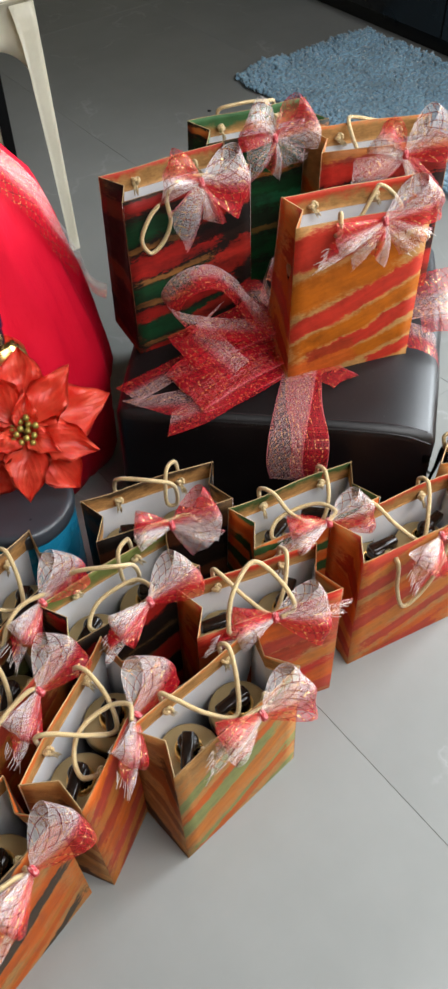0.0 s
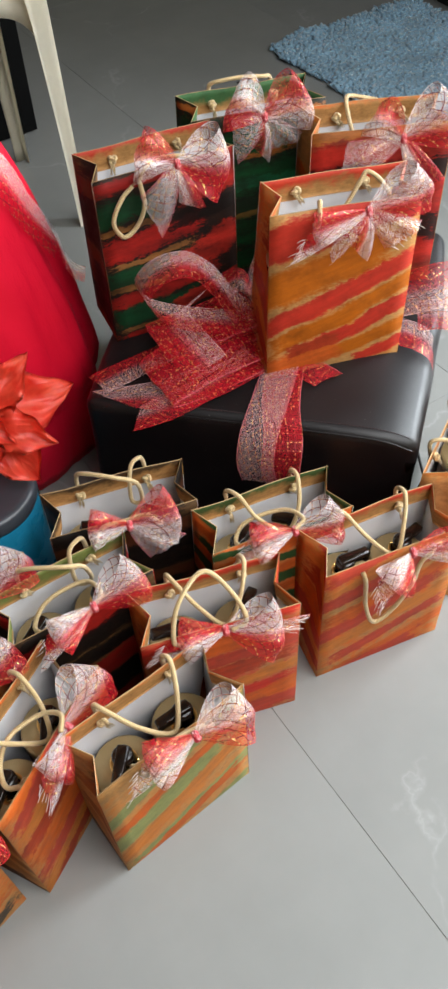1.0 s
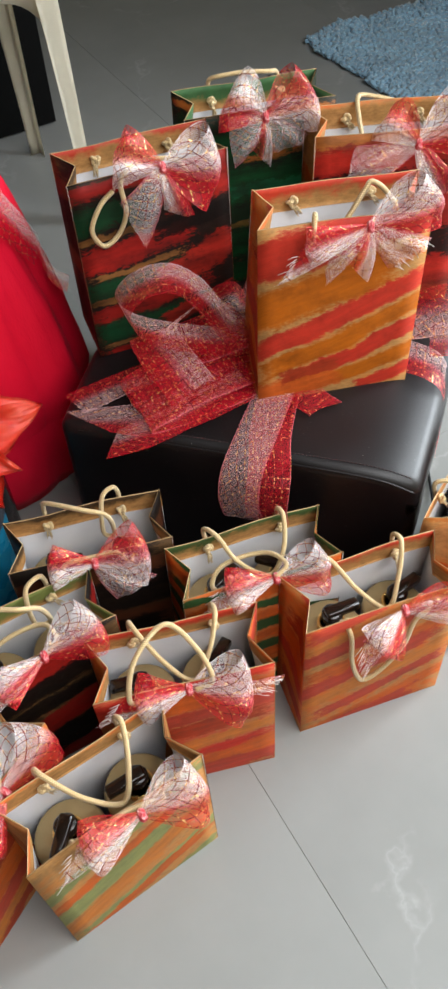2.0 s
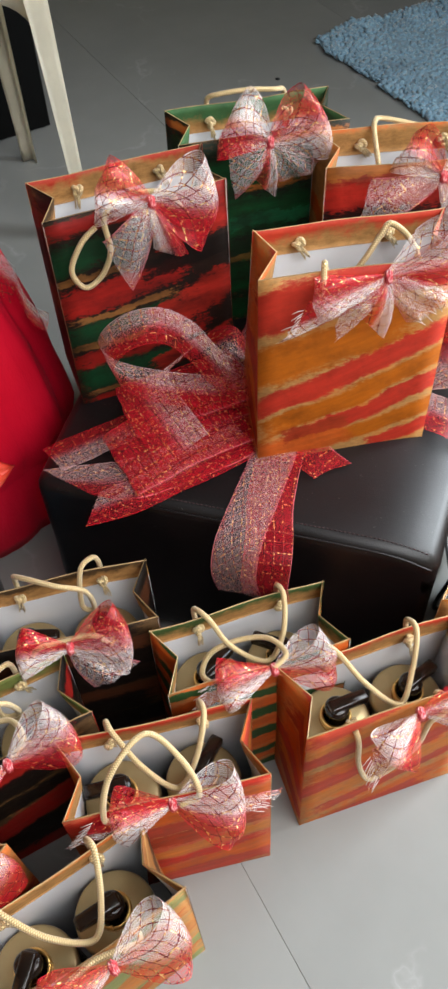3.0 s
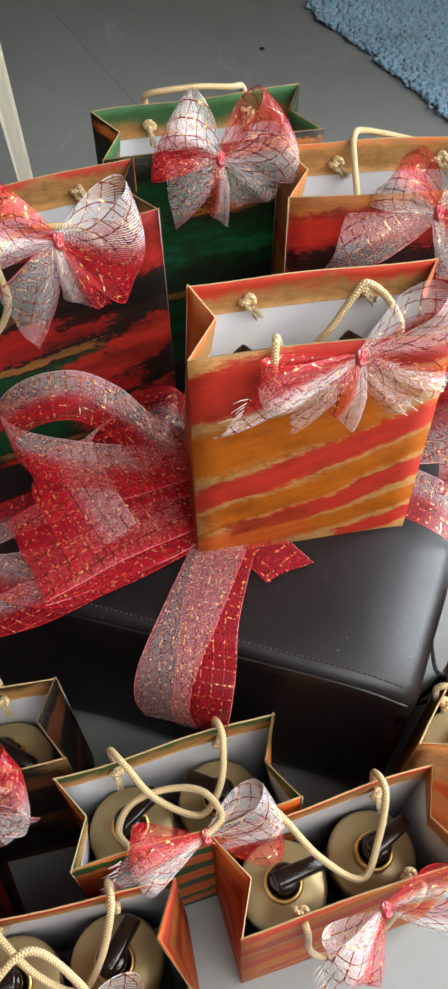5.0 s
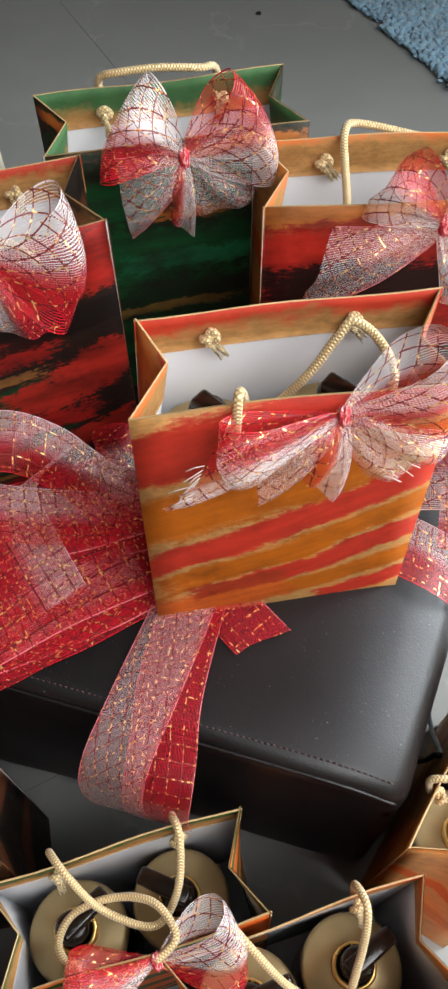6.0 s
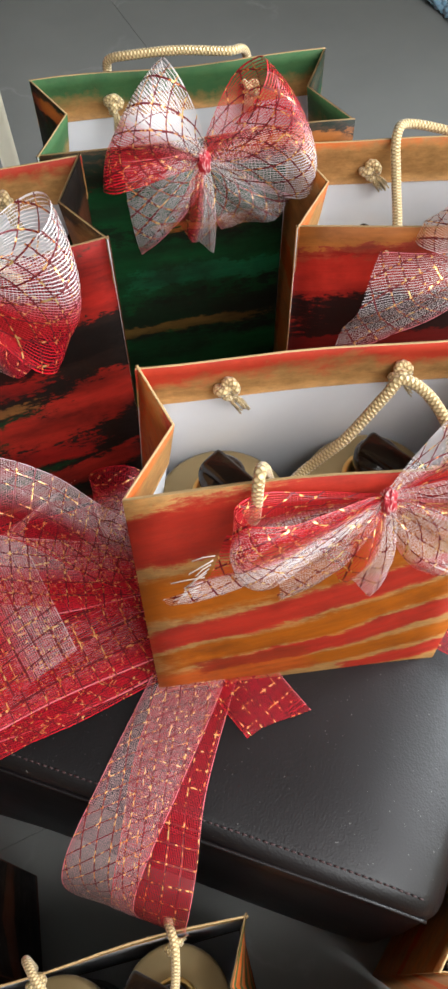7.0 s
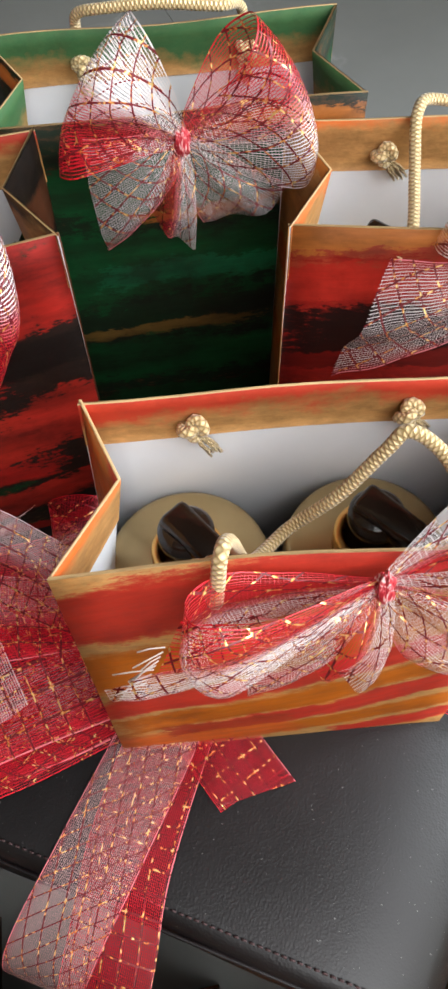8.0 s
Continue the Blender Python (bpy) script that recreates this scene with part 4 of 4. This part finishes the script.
ottoman = holder("ottoman", OTM, "dark brown leather ottoman with stitched edges, wrapped with ribbon", "ottoman")
bm = bmesh.new()
box(bm, -OW, 0.0, 0.0, OD, 0.018, OT, 0.017, 5)
bmesh.ops.subdivide_edges(bm, edges=[e for e in bm.edges if e.calc_length() > 0.1], cuts=15, use_grid_fill=True)
for v in bm.verts:
    px, py, pz = (v.co.x + OW / 2) / (OW / 2), (v.co.y - OD / 2) / (OD / 2), v.co.z
    if pz > 0.25:
        v.co.z += 0.004 * (1 - px ** 4) * (1 - py ** 4) - 0.003
        v.co.z -= sag(v.co.x)
    v.co.x += 0.10 * min(v.co.y, 0.30) * (v.co.x + OW) / OW
    v.co += Vector((0.003 * noise.noise(v.co * 9), 0.003 * noise.noise(v.co * 9 + Vector((5, 0, 0))), 0.0012 * noise.noise(v.co * 14)))
part("body", bm, LEATHER, ottoman)
bm = bmesh.new()
for (p, q) in (((-OW + 0.02, 0.0135), (-0.013, 0.0125)),):
    n = 92
    for i in range(n):
        t0, t1 = i / n, (i + 0.62) / n
        a = Vector((p[0] + (q[0] - p[0]) * t0, p[1] + (q[1] - p[1]) * t0, OT - 0.0020 - sag(p[0] + (q[0] - p[0]) * t0)))
        b = Vector((p[0] + (q[0] - p[0]) * t1, p[1] + (q[1] - p[1]) * t1, OT - 0.0020 - sag(p[0] + (q[0] - p[0]) * t1)))
        tube(bm, [a, (a + b) / 2 + Vector((0, 0, 0.0005)), b], 0.0007, 5)
part("stitching", bm, STITCH, ottoman, "row of brown thread stitches")
bm = bmesh.new()
tube(bm, glide([(-OW + 0.03, 0.004, OT - 0.012), (-OW / 2, 0.002, OT - 0.011), (-0.11, 0.001, OT - 0.011), (-0.05, 0.001, OT - 0.015), (-0.008, 0.002, OT - 0.030)], 10), 0.0014, 8)
part("piping", bm, LEATHER, ottoman, "raised seam along the edge")
for x in (-OW + 0.06, -0.06):
    for y in (0.06, OD - 0.06):
        bm = bmesh.new()
        lathe(bm, [(0.016, 0.0), (0.019, 0.003), (0.021, 0.022)], 16)
        o = part("foot", bm, BLACK_PLASTIC, ottoman)
        o.matrix_basis = pose(x, y, 0)

ribbon = holder("ribbon_bow", pose(0, 0, 0), "large sheer red and white netting bow lying on the ottoman", "ribbon")
zt = OT + 0.005


def wrap(name, points, across, width, seed, mat, **more):
    return part(name, strip(points, across, width, seed, **more), mat, ribbon)


S = Vector((0.911, -0.413, 0))      # along the ottoman's front
wrap("band", [(0.140, 0.50, zt), (0.092, 0.385, zt + 0.001), (0.060, 0.304, zt + 0.001), (0.048, 0.253, zt - 0.001), (0.040, 0.227, zt - 0.014), (0.036, 0.220, zt - 0.042), (0.038, 0.218, zt - 0.070)],
     [(1, -0.2, 0), (0.95, -0.25, 0), S, S, S, S, S], 0.054, 1, WIDE_RED, crumple=0.0008)
wrap("band", [(0.136, 0.50, zt + 0.003), (0.086, 0.385, zt + 0.004), (0.044, 0.307, zt + 0.004), (0.018, 0.261, zt + 0.002), (0.007, 0.241, zt - 0.012), (0.004, 0.234, zt - 0.042), (0.010, 0.231, zt - 0.074)],
     [(1, -0.2, 0), (0.95, -0.25, 0), S, S, S, S, S], 0.052, 31, WIDE_PALE, crumple=0.0008)
wrap("tail", [(0.10, 0.40, zt + 0.004), (0.118, 0.362, zt + 0.003), (0.138, 0.330, zt + 0.003)], [(0.8, 0.5, 0), (0.85, 0.45, 0), (0.85, 0.5, 0)], 0.048, 2, WIDE_RED, cut=0.3)
wrap("band", [(0.20, 0.46, zt), (0.262, 0.410, zt + 0.002), (0.296, 0.384, zt + 0.001), (0.318, 0.372, zt - 0.018), (0.324, 0.368, zt - 0.06), (0.328, 0.366, zt - 0.16)],
     [(0.4, 0.9, 0)] * 6, 0.062, 3, WIDE)
wrap("tail", [(0.30, 0.47, zt + 0.012), (0.345, 0.455, zt + 0.030), (0.385, 0.455, zt + 0.028), (0.43, 0.47, zt + 0.012)], [(0.3, 0.9, 0.3), (0.2, 0.9, 0.4), (0.2, 0.8, 0.5), (0.2, 0.8, 0.5)], 0.075, 4, WIDE_FLIP, crumple=0.004, cut=-0.5)
wrap("tail", [(0.31, 0.42, zt + 0.008), (0.345, 0.405, zt + 0.015), (0.385, 0.40, zt - 0.005), (0.41, 0.395, zt - 0.03)], [(0.3, 0.9, 0.1), (0.3, 0.9, 0.2), (0.3, 0.9, 0.2), (0.3, 0.9, 0.2)], 0.06, 5, WIDE, crumple=0.003, cut=0.5)
# tails that lie towards the sack
wrap("tail", [(0.05, 0.405, 0.311), (-0.03, 0.372, 0.312), (-0.092, 0.360, 0.310), (-0.169, 0.371, 0.312)], [(0.4, -0.9, 0), (0.4, -0.9, 0), (0.35, -0.93, 0), (0.75, -0.66, 0)], 0.070, 6, WIDE_FLIP)
wrap("tail", [(0.05, 0.400, 0.314), (-0.03, 0.362, 0.314), (-0.085, 0.340, 0.311), (-0.142, 0.326, 0.311)], [(0.4, -0.9, 0), (0.4, -0.9, 0), (0.35, -0.93, 0), (-0.38, -0.92, 0)], 0.048, 7, WIDE_FLIP)
wrap("tail", [(0.02, 0.475, 0.310), (-0.06, 0.455, 0.310), (-0.12, 0.435, 0.309), (-0.185, 0.415, 0.305)], [(0.2, -1, 0), (0.2, -1, 0), (0.1, -1, 0), (0.5, -0.8, 0)], 0.045, 8, WIDE)
# wide folded loops between the bags
wrap("loop", [(0.062, 0.430, 0.330), (-0.02, 0.402, 0.337), (-0.082, 0.377, 0.335), (-0.104, 0.370, 0.324), (-0.085, 0.376, 0.314), (0.0, 0.400, 0.313), (0.062, 0.425, 0.312)],
     [(0.36, -0.93, -0.1), (0.36, -0.93, -0.15), (0.34, -0.93, -0.2), (0.34, -0.93, -0.1), (0.36, -0.93, 0), (0.36, -0.93, 0), (0.36, -0.93, 0)], 0.092, 9, WIDE_RED, crumple=0.0022)
wrap("loop", [(0.058, 0.452, 0.372), (0.0, 0.452, 0.352), (-0.055, 0.450, 0.343), (-0.090, 0.446, 0.336), (-0.060, 0.450, 0.328), (0.0, 0.450, 0.330), (0.058, 0.450, 0.340)],
     [(0.4, -0.85, -0.2), (0.38, -0.9, -0.15), (0.30, -0.93, -0.1), (0.25, -0.95, -0.1), (0.3, -0.93, 0), (0.36, -0.93, 0), (0.36, -0.93, 0)], 0.078, 10, WIDE_RED, crumple=0.0022)
# a ribbon end folded over the loops, its white corner towards the front
wrap("tail", [(-0.020, 0.492, 0.360), (-0.050, 0.474, 0.359), (-0.062, 0.452, 0.357), (-0.050, 0.418, 0.352), (-0.028, 0.367, 0.342)],
     [(0.6, 0.5, 0.1), (0.75, 0.5, 0.1), (0.83, 0.56, 0.05), (0.83, 0.56, 0), (0.83, 0.56, 0)], 0.072, 32, WIDE, crumple=0.0016)
# the loop that stands up
wrap("loop", [(0.064, 0.445, 0.352), (0.030, 0.446, 0.378), (-0.002, 0.448, 0.430), (-0.034, 0.448, 0.460), (-0.074, 0.447, 0.458), (-0.100, 0.445, 0.432), (-0.088, 0.441, 0.402), (-0.05, 0.438, 0.380), (0.0, 0.436, 0.364), (0.064, 0.434, 0.350)],
     [(0.2, 0.9, 0.3), (0.3, 0.9, 0.3), (0.2, 0.9, 0.3), (0.0, 0.95, 0.2), (-0.2, 0.95, 0.1), (-0.3, 0.95, 0.0), (-0.1, 0.98, 0.0), (0.0, 0.98, 0.1), (0, 0.98, 0.1), (0, 0.98, 0)], 0.050, 11, WIDE, crumple=0.0008)
wrap("loop", [(0.070, 0.470, 0.366), (0.046, 0.472, 0.402), (0.024, 0.475, 0.388), (0.044, 0.470, 0.350), (0.070, 0.462, 0.340)],
     [(0.1, 0.9, 0.1), (0.2, 0.9, 0.1), (-0.2, 0.9, 0.1), (0, 0.9, 0.0), (0, 0.9, 0.0)], 0.048, 12, WIDE_FLIP, crumple=0.0015)
wrap("loop", [(0.085, 0.50, 0.33), (0.068, 0.512, 0.365), (0.080, 0.52, 0.40), (0.098, 0.53, 0.38), (0.100, 0.53, 0.33)],
     [(0.5, 0.8, 0.2)] * 5, 0.050, 13, WIDE, crumple=0.0015)
bm = bmesh.new()
bmesh.ops.create_uvsphere(bm, u_segments=18, v_segments=12, radius=0.02)
for v in bm.verts:
    v.co.z *= 2.2
    v.co *= 1 + 0.15 * math.sin(5 * math.atan2(v.co.y, v.co.x))
    v.co += Vector((0.085, 0.475, zt + 0.040))
part("centre_knot", bm, NET_KNOT, ribbon, "bunched red knot")

# ---- red cloth sack, jar with a flower, tall bottle ----
sack = holder("cloth_sack", pose(-0.462, 0.622, 0), "bright red satin cloth sack tied with netting ribbon", "sack")


def flat(bm):
    for v in bm.verts:
        v.co.y *= 0.55


def folds(a, z):
    k = max(0.0, min(1.0, z / 0.72))
    return 1 + 0.034 * abs(math.sin(5.5 * a + 1.6 * z)) ** 0.6 + 0.026 * math.sin(4 * a - 3 * z + 1) + 0.03 * k * math.sin(14 * a) + 0.045 * noise.noise(Vector((3 * math.cos(a), 3 * math.sin(a), 5 * z))) + 0.018 * noise.noise(Vector((12 * math.cos(a), 12 * math.sin(a), 9 * z)))


bm = bmesh.new()
lathe(bm, [(0.254, 0.0), (0.266, 0.03), (0.272, 0.10), (0.268, 0.18), (0.256, 0.22)], 96, wobble=folds)
flat(bm)
part("body", bm, RED_SATIN, sack)
bm = bmesh.new()
prof = [(0.274, 0.155), (0.280, 0.19), (0.274, 0.25), (0.264, 0.32), (0.248, 0.40), (0.226, 0.49), (0.204, 0.57), (0.165, 0.63), (0.100, 0.68), (0.055, 0.71), (0.075, 0.75), (0.11, 0.79)]
fine = []
for (r0, z0), (r1, z1) in zip(prof, prof[1:]):
    fine += [(r0 + (r1 - r0) * q / 4, z0 + (z1 - z0) * q / 4) for q in range(4)]
lathe(bm, fine + prof[-1:], 160, wobble=folds)
bmesh.ops.delete(bm, geom=[f for f in bm.faces if len(f.verts) > 4], context="FACES_ONLY")
flat(bm)
part("cover", bm, RED_SATIN, sack, "draped red satin with a pinked hem")
bm = bmesh.new()
lathe(bm, [(0.060, 0.685), (0.066, 0.70), (0.062, 0.715)], 24)
part("tie", bm, NET_KNOT, sack)


def around(a, r, z):
    return (r * math.cos(radians(a)), 0.6 * r * math.sin(radians(a)), z)


for name, pts, acr, w, seed in (
        ("ribbon_tail", [around(-60, 0.07, 0.72), around(-38, 0.15, 0.665), around(-24, 0.216, 0.575), around(-16, 0.240, 0.49), around(-6, 0.262, 0.42)], [(0.6, 0.6, 0.4), (0.6, 0.6, 0.4), (0.5, 0.7, 0.4), (0.4, 0.8, 0.3), (0.2, 0.9, 0.3)], 0.05, 21),
        ("ribbon_tail", [around(-6, 0.262, 0.43), around(-9, 0.272, 0.395), around(-12, 0.285, 0.382), around(-14, 0.302, 0.378)], [(0.3, 0.5, 0.7), (0.2, 0.5, 0.8), (0.2, 0.5, 0.7), (0.2, 0.4, 0.7)], 0.022, 22)):
    part(name, strip(pts, acr, w, seed, 0.003), NET, sack, "sheer pink and white netting")

jar = holder("cosmetic_jar", pose(-0.380, 0.314, 0), "teal blue plastic jar with a dark grey lid, among the bags", "jar")
bm = bmesh.new()
lathe(bm, [(0.070, 0.0), (0.078, 0.004), (0.078, 0.02), (0.079, 0.228), (0.076, 0.234)], 48)
part("body", bm, TEAL, jar, "teal blue body")
bm = bmesh.new()
lathe(bm, [(0.0805, 0.224), (0.0815, 0.227), (0.0815, 0.245), (0.079, 0.2495), (0.072, 0.251), (0.065, 0.249), (0.0, 0.248)], 48)
part("lid", bm, GREY_LID, jar, "dark grey screw lid")

flower = holder("poinsettia", look((-0.343, 0.318, 0.372), (-0.38, -0.30, 0.86)) @ pose(0, 0, 0, 0, 180, 0), "artificial red poinsettia with gold beads, resting on the jar", "flower")


def petal(length, width, seed):
    bm = bmesh.new()
    rng = random.Random(seed)
    p, lift = rng.uniform(0, 6), rng.uniform(-0.1, 0.25)

    def at(s, t):
        v = 2 * t - 1
        w = width * 0.5 * (math.sin(math.pi * min(1, (s * 0.96 + 0.04) ** 0.85)) ** 1.05) * (1 + 0.10 * math.sin(s * 17 + p) * abs(v))
        x = length * s
        z = 0.012 * abs(v) * math.sin(math.pi * s) + lift * length * s * (1 - s) - 0.18 * length * s * s + 0.004 * math.sin(s * 11 + v * 3 + p) + 0.006 * noise.noise(Vector((s * 4, v * 2, seed)))
        return Vector((x, v * w, z))

    grid(bm, 16, 8, at, lambda s, t: (s, 2 * t - 1))
    g = bmesh.ops.solidify(bm, geom=bm.faces[:], thickness=0.0008)
    return bm


k = 0
for ring, n, ln, wd, zz in ((0, 5, 0.116, 0.078, -0.010), (1, 5, 0.098, 0.060, 0.0), (2, 3, 0.052, 0.034, 0.006)):
    for i in range(n):
        o = part("petal", petal(ln * random.Random(k).uniform(0.9, 1.08), wd, k), PETAL, flower)
        o.matrix_basis = pose(0, 0, zz, 0, 0, 360 / n * i + 34 * ring + 12) @ pose(0.006, 0, 0, 0, (4, -12, -28)[ring], 0)
        k += 1
for i in range(14):
    bm = bmesh.new()
    bmesh.ops.create_icosphere(bm, subdivisions=2, radius=0.0046)
    for v in bm.verts:
        v.co *= 1 + 0.2 * noise.noise(v.co * 300)
    r = 0.021 * math.sqrt((i + 0.5) / 14)
    o = part("bead", bm, BEAD_GOLD, flower)
    o.matrix_basis = pose(r * math.cos(2.4 * i), r * math.sin(2.4 * i), 0.014 + 0.004 * (i % 3))
bm = bmesh.new()
tube(bm, glide([(0, 0, 0.005), (0, 0, -0.02), (0.0, -0.03, -0.05), (0.0, -0.07, -0.08)], 6), 0.004, 8)
part("stem", bm, BEAD_GOLD, flower)

tall = holder("tall_bottle", pose(-0.350, 0.436, 0.0), "tall black lotion bottle with gold shoulder and clear wrapped pump", "bottle")
bm = bmesh.new()
lathe(bm, [(0.034, 0.0), (0.037, 0.004), (0.037, 0.37), (0.036, 0.375)], 32)
part("body", bm, BLACK_PLASTIC, tall, "black body")
bm = bmesh.new()
lathe(bm, [(0.0375, 0.370), (0.0375, 0.392), (0.034, 0.415), (0.020, 0.432), (0.017, 0.434)], 36)
part("shoulder", bm, GOLD_METAL, tall, "gold shoulder")
bm = bmesh.new()
lathe(bm, [(0.0105, 0.43), (0.0105, 0.46), (0.013, 0.462), (0.013, 0.48), (0.011, 0.484)], 24)
box(bm, -0.009, 0.009, -0.036, 0.012, 0.476, 0.489, 0.004, 2)
part("pump_head", bm, plain("plum_plastic", (0.035, 0.02, 0.06), 0.2), tall, "dark plum pump")

# ---- plastic chair ----
chair = holder("plastic_chair", RM @ pose(0.336, 1.258, 0), "ivory moulded plastic chair with splayed legs", "chair")
CW, CD, CH = 0.40, 0.36, 0.555


def leg(sx, sy):
    """An angle-section leg, wider at the top, that curves into the apron."""
    bm = bmesh.new()

    def at(s, t):
        z = s * CH
        w = 0.026 + 0.020 * s ** 1.5 + 0.05 * max(0, s - 0.82) / 0.18 * max(0, s - 0.82)
        q = t * 2
        lean = 0.014 * s
        # around an L of two flanges
        if q <= 1:
            x, y = 0.0, w * (1 - q)
        else:
            x, y = w * (q - 1), 0.0
        return Vector((-sx * (x + lean * 0.6) + 0, sy * (y + lean), z))

    grid(bm, 16, 8, at)
    bmesh.ops.solidify(bm, geom=bm.faces[:], thickness=0.005)
    bmesh.ops.recalc_face_normals(bm, faces=bm.faces[:])
    return bm


for sx, ox in ((1, 0.0), (-1, -CW)):
    for sy, oy in ((1, 0.0), (-1, CD)):
        o = part("leg", leg(sx, sy), IVORY, chair, smooth=True)
        o.matrix_basis = pose(ox, oy, 0)


def apron(length):
    """A rail with an arched underside."""
    bm = bmesh.new()

    def at(s, t):
        low = CH - 0.075 - 0.090 * abs(2 * s - 1) ** 5
        return Vector((s * length, 0.0, low + (CH + 0.006 - low) * t))

    grid(bm, 28, 3, at)
    bmesh.ops.solidify(bm, geom=bm.faces[:], thickness=0.006)
    bmesh.ops.recalc_face_normals(bm, faces=bm.faces[:])
    return bm


o = part("apron", apron(CD - 0.056), IVORY, chair)
o.matrix_basis = pose(-0.010, 0.028, 0, 0, 0, 90)
o = part("apron", apron(CD - 0.056), IVORY, chair)
o.matrix_basis = pose(-CW + 0.024, 0.028, 0, 0, 0, 90)
o = part("apron", apron(CW - 0.04), IVORY, chair)
o.matrix_basis = pose(-CW + 0.02, 0.030, 0)
o = part("apron", apron(CW - 0.04), IVORY, chair)
o.matrix_basis = pose(-CW + 0.02, CD - 0.028, 0)
bm = bmesh.new()
box(bm, -CW + 0.014, -0.012, 0.022, CD - 0.022, CH, CH + 0.014, 0.007, 3)
part("seat", bm, IVORY, chair)

# ---- black cabinet, black box, rug ----


def cabinet(name, m, wide, deep, high, doors, label, legs=0.06, finish=BLACK_LACQUER):
    ob = holder(name, m, label, "cabinet")
    bm = bmesh.new()
    box(bm, 0.018, deep, 0, wide, legs, high, 0.003, 2)
    part("body", bm, finish, ob)
    bm = bmesh.new()
    box(bm, 0.05, deep - 0.01, 0.01, wide - 0.01, 0.0, legs)
    part("plinth", bm, finish, ob, smooth=False)
    for i in range(doors):
        bm = bmesh.new()
        box(bm, 0.0, 0.018, wide / doors * i + 0.003, wide / doors * (i + 1) - 0.003, legs + 0.006, high - 0.02, 0.002, 2)
        part("door", bm, finish, ob)
    return ob


cabinet("black_box", RM @ pose(1.815, 0.52, 0), 1.84, 0.48, 0.80, 2, "low black lacquered cabinet with flush doors, behind the rug")
# a dull black box fills the black area behind the chair
cabinet("black_box", RM @ pose(0.43, 1.73, 0) @ pose(0, 0, 0, 0, 0, 90), 0.75, 0.40, 0.85, 2, "matt black box standing behind the plastic chair", 0.0, DULL_BLACK)

RA0, RA1, RB0, RB1 = 1.215, 1.80, 0.62, 1.755
rug = holder("shaggy_rug", RM, "light blue shaggy bath rug lying on the tiles", "rug")
bm = bmesh.new()


def rug_at(s, t):
    a, b = RA0 + 0.03 + (RA1 - RA0 - 0.06) * s, RB0 + 0.03 + (RB1 - RB0 - 0.06) * t
    edge = min(1, 12 * min(s, 1 - s, t, 1 - t))
    return Vector((a + 0.012 * noise.noise(Vector((b * 6, 0, 1))), b + 0.012 * noise.noise(Vector((a * 6, 3, 0))), 0.002 + 0.014 * edge))


grid(bm, 40, 60, rug_at)
part("backing", bm, RUG_BLUE, rug)
rng = random.Random(8)
verts, faces = [], []
for i in range(15000):
    a, b = rng.uniform(RA0, RA1), rng.uniform(RB0, RB1)
    a += 0.03 * noise.noise(Vector((b * 7, 2, 0)))
    b += 0.03 * noise.noise(Vector((a * 7, 5, 0)))
    h, tilt, turn, r = rng.uniform(0.012, 0.024), rng.uniform(0, 0.020), rng.uniform(0, 6.28), rng.uniform(0.0055, 0.0100)
    tip = Vector((a + tilt * math.cos(turn), b + tilt * math.sin(turn), h))
    n0 = len(verts)
    for k in range(4):
        q = turn + k * 1.571
        verts.append((a + r * 0.6 * math.cos(q), b + r * 0.6 * math.sin(q), 0.004))
    for k in range(4):
        q = turn + k * 1.571 + 0.5
        verts.append((tip.x - 0.3 * tilt * math.cos(turn) + r * math.cos(q), tip.y - 0.3 * tilt * math.sin(turn) + r * math.sin(q), h * 0.75))
    verts.append(tip)
    for k in range(4):
        faces.append((n0 + k, n0 + (k + 1) % 4, n0 + 4 + (k + 1) % 4, n0 + 4 + k))
        faces.append((n0 + 4 + k, n0 + 4 + (k + 1) % 4, n0 + 8))
me = bpy.data.meshes.new("shag")
me.from_pydata([tuple(v) for v in verts], [], faces)
me.materials.append(RUG_BLUE)
for p in me.polygons:
    p.use_smooth = True
shag = new("shag", me)
shag.parent = rug
tagged(shag, "blue shag pile", kind="stuff")

# a dark crumb on the tiles
bm = bmesh.new()
bmesh.ops.create_icosphere(bm, subdivisions=2, radius=0.006)
for v in bm.verts:
    v.co *= 1 + 0.5 * noise.noise(v.co * 120)
    v.co.z = max(-0.003, v.co.z * 0.4)
crumb = part("crumb", bm, VINYL)
crumb.matrix_world = pose(0.402, 1.878, 0.003)
tagged(crumb, "small dark crumb lying on the floor tiles", "debris")

# a black cable behind the ottoman's corner
bm = bmesh.new()
tube(bm, glide([(0.40, 0.62, 0.004), (0.36, 0.42, 0.004), (0.335, 0.33, 0.03), (0.304, 0.272, 0.14), (0.290, 0.250, 0.190), (0.286, 0.252, 0.185), (0.290, 0.262, 0.13), (0.30, 0.29, 0.01), (0.36, 0.30, 0.004)], 10), 0.0028, 8)
cable = part("cable", bm, VINYL)
tagged(cable, "thin black cable looped beside the ottoman", "cable")

# ---- floor tiles ----
PITCH, LONG, GAP = 0.70, 2.10, 0.0003
bm = bmesh.new()
box(bm, GAP, PITCH - GAP, GAP, LONG - GAP, -0.010, 0.0, 0.0005, 1)
proto = None
a = -0.032 - 4 * PITCH
while a < A1:
    b = 0.343 - 2 * LONG
    while b < B1:
        if a + PITCH > A0 and b + LONG > B0:
            if proto is None:
                proto = part("tile", bm, TILE, floor, smooth=False)
                proto.matrix_basis = pose(a, b, 0)
            else:
                share("tile", proto, floor, pose(a, b, 0))
        b += LONG
    a += PITCH
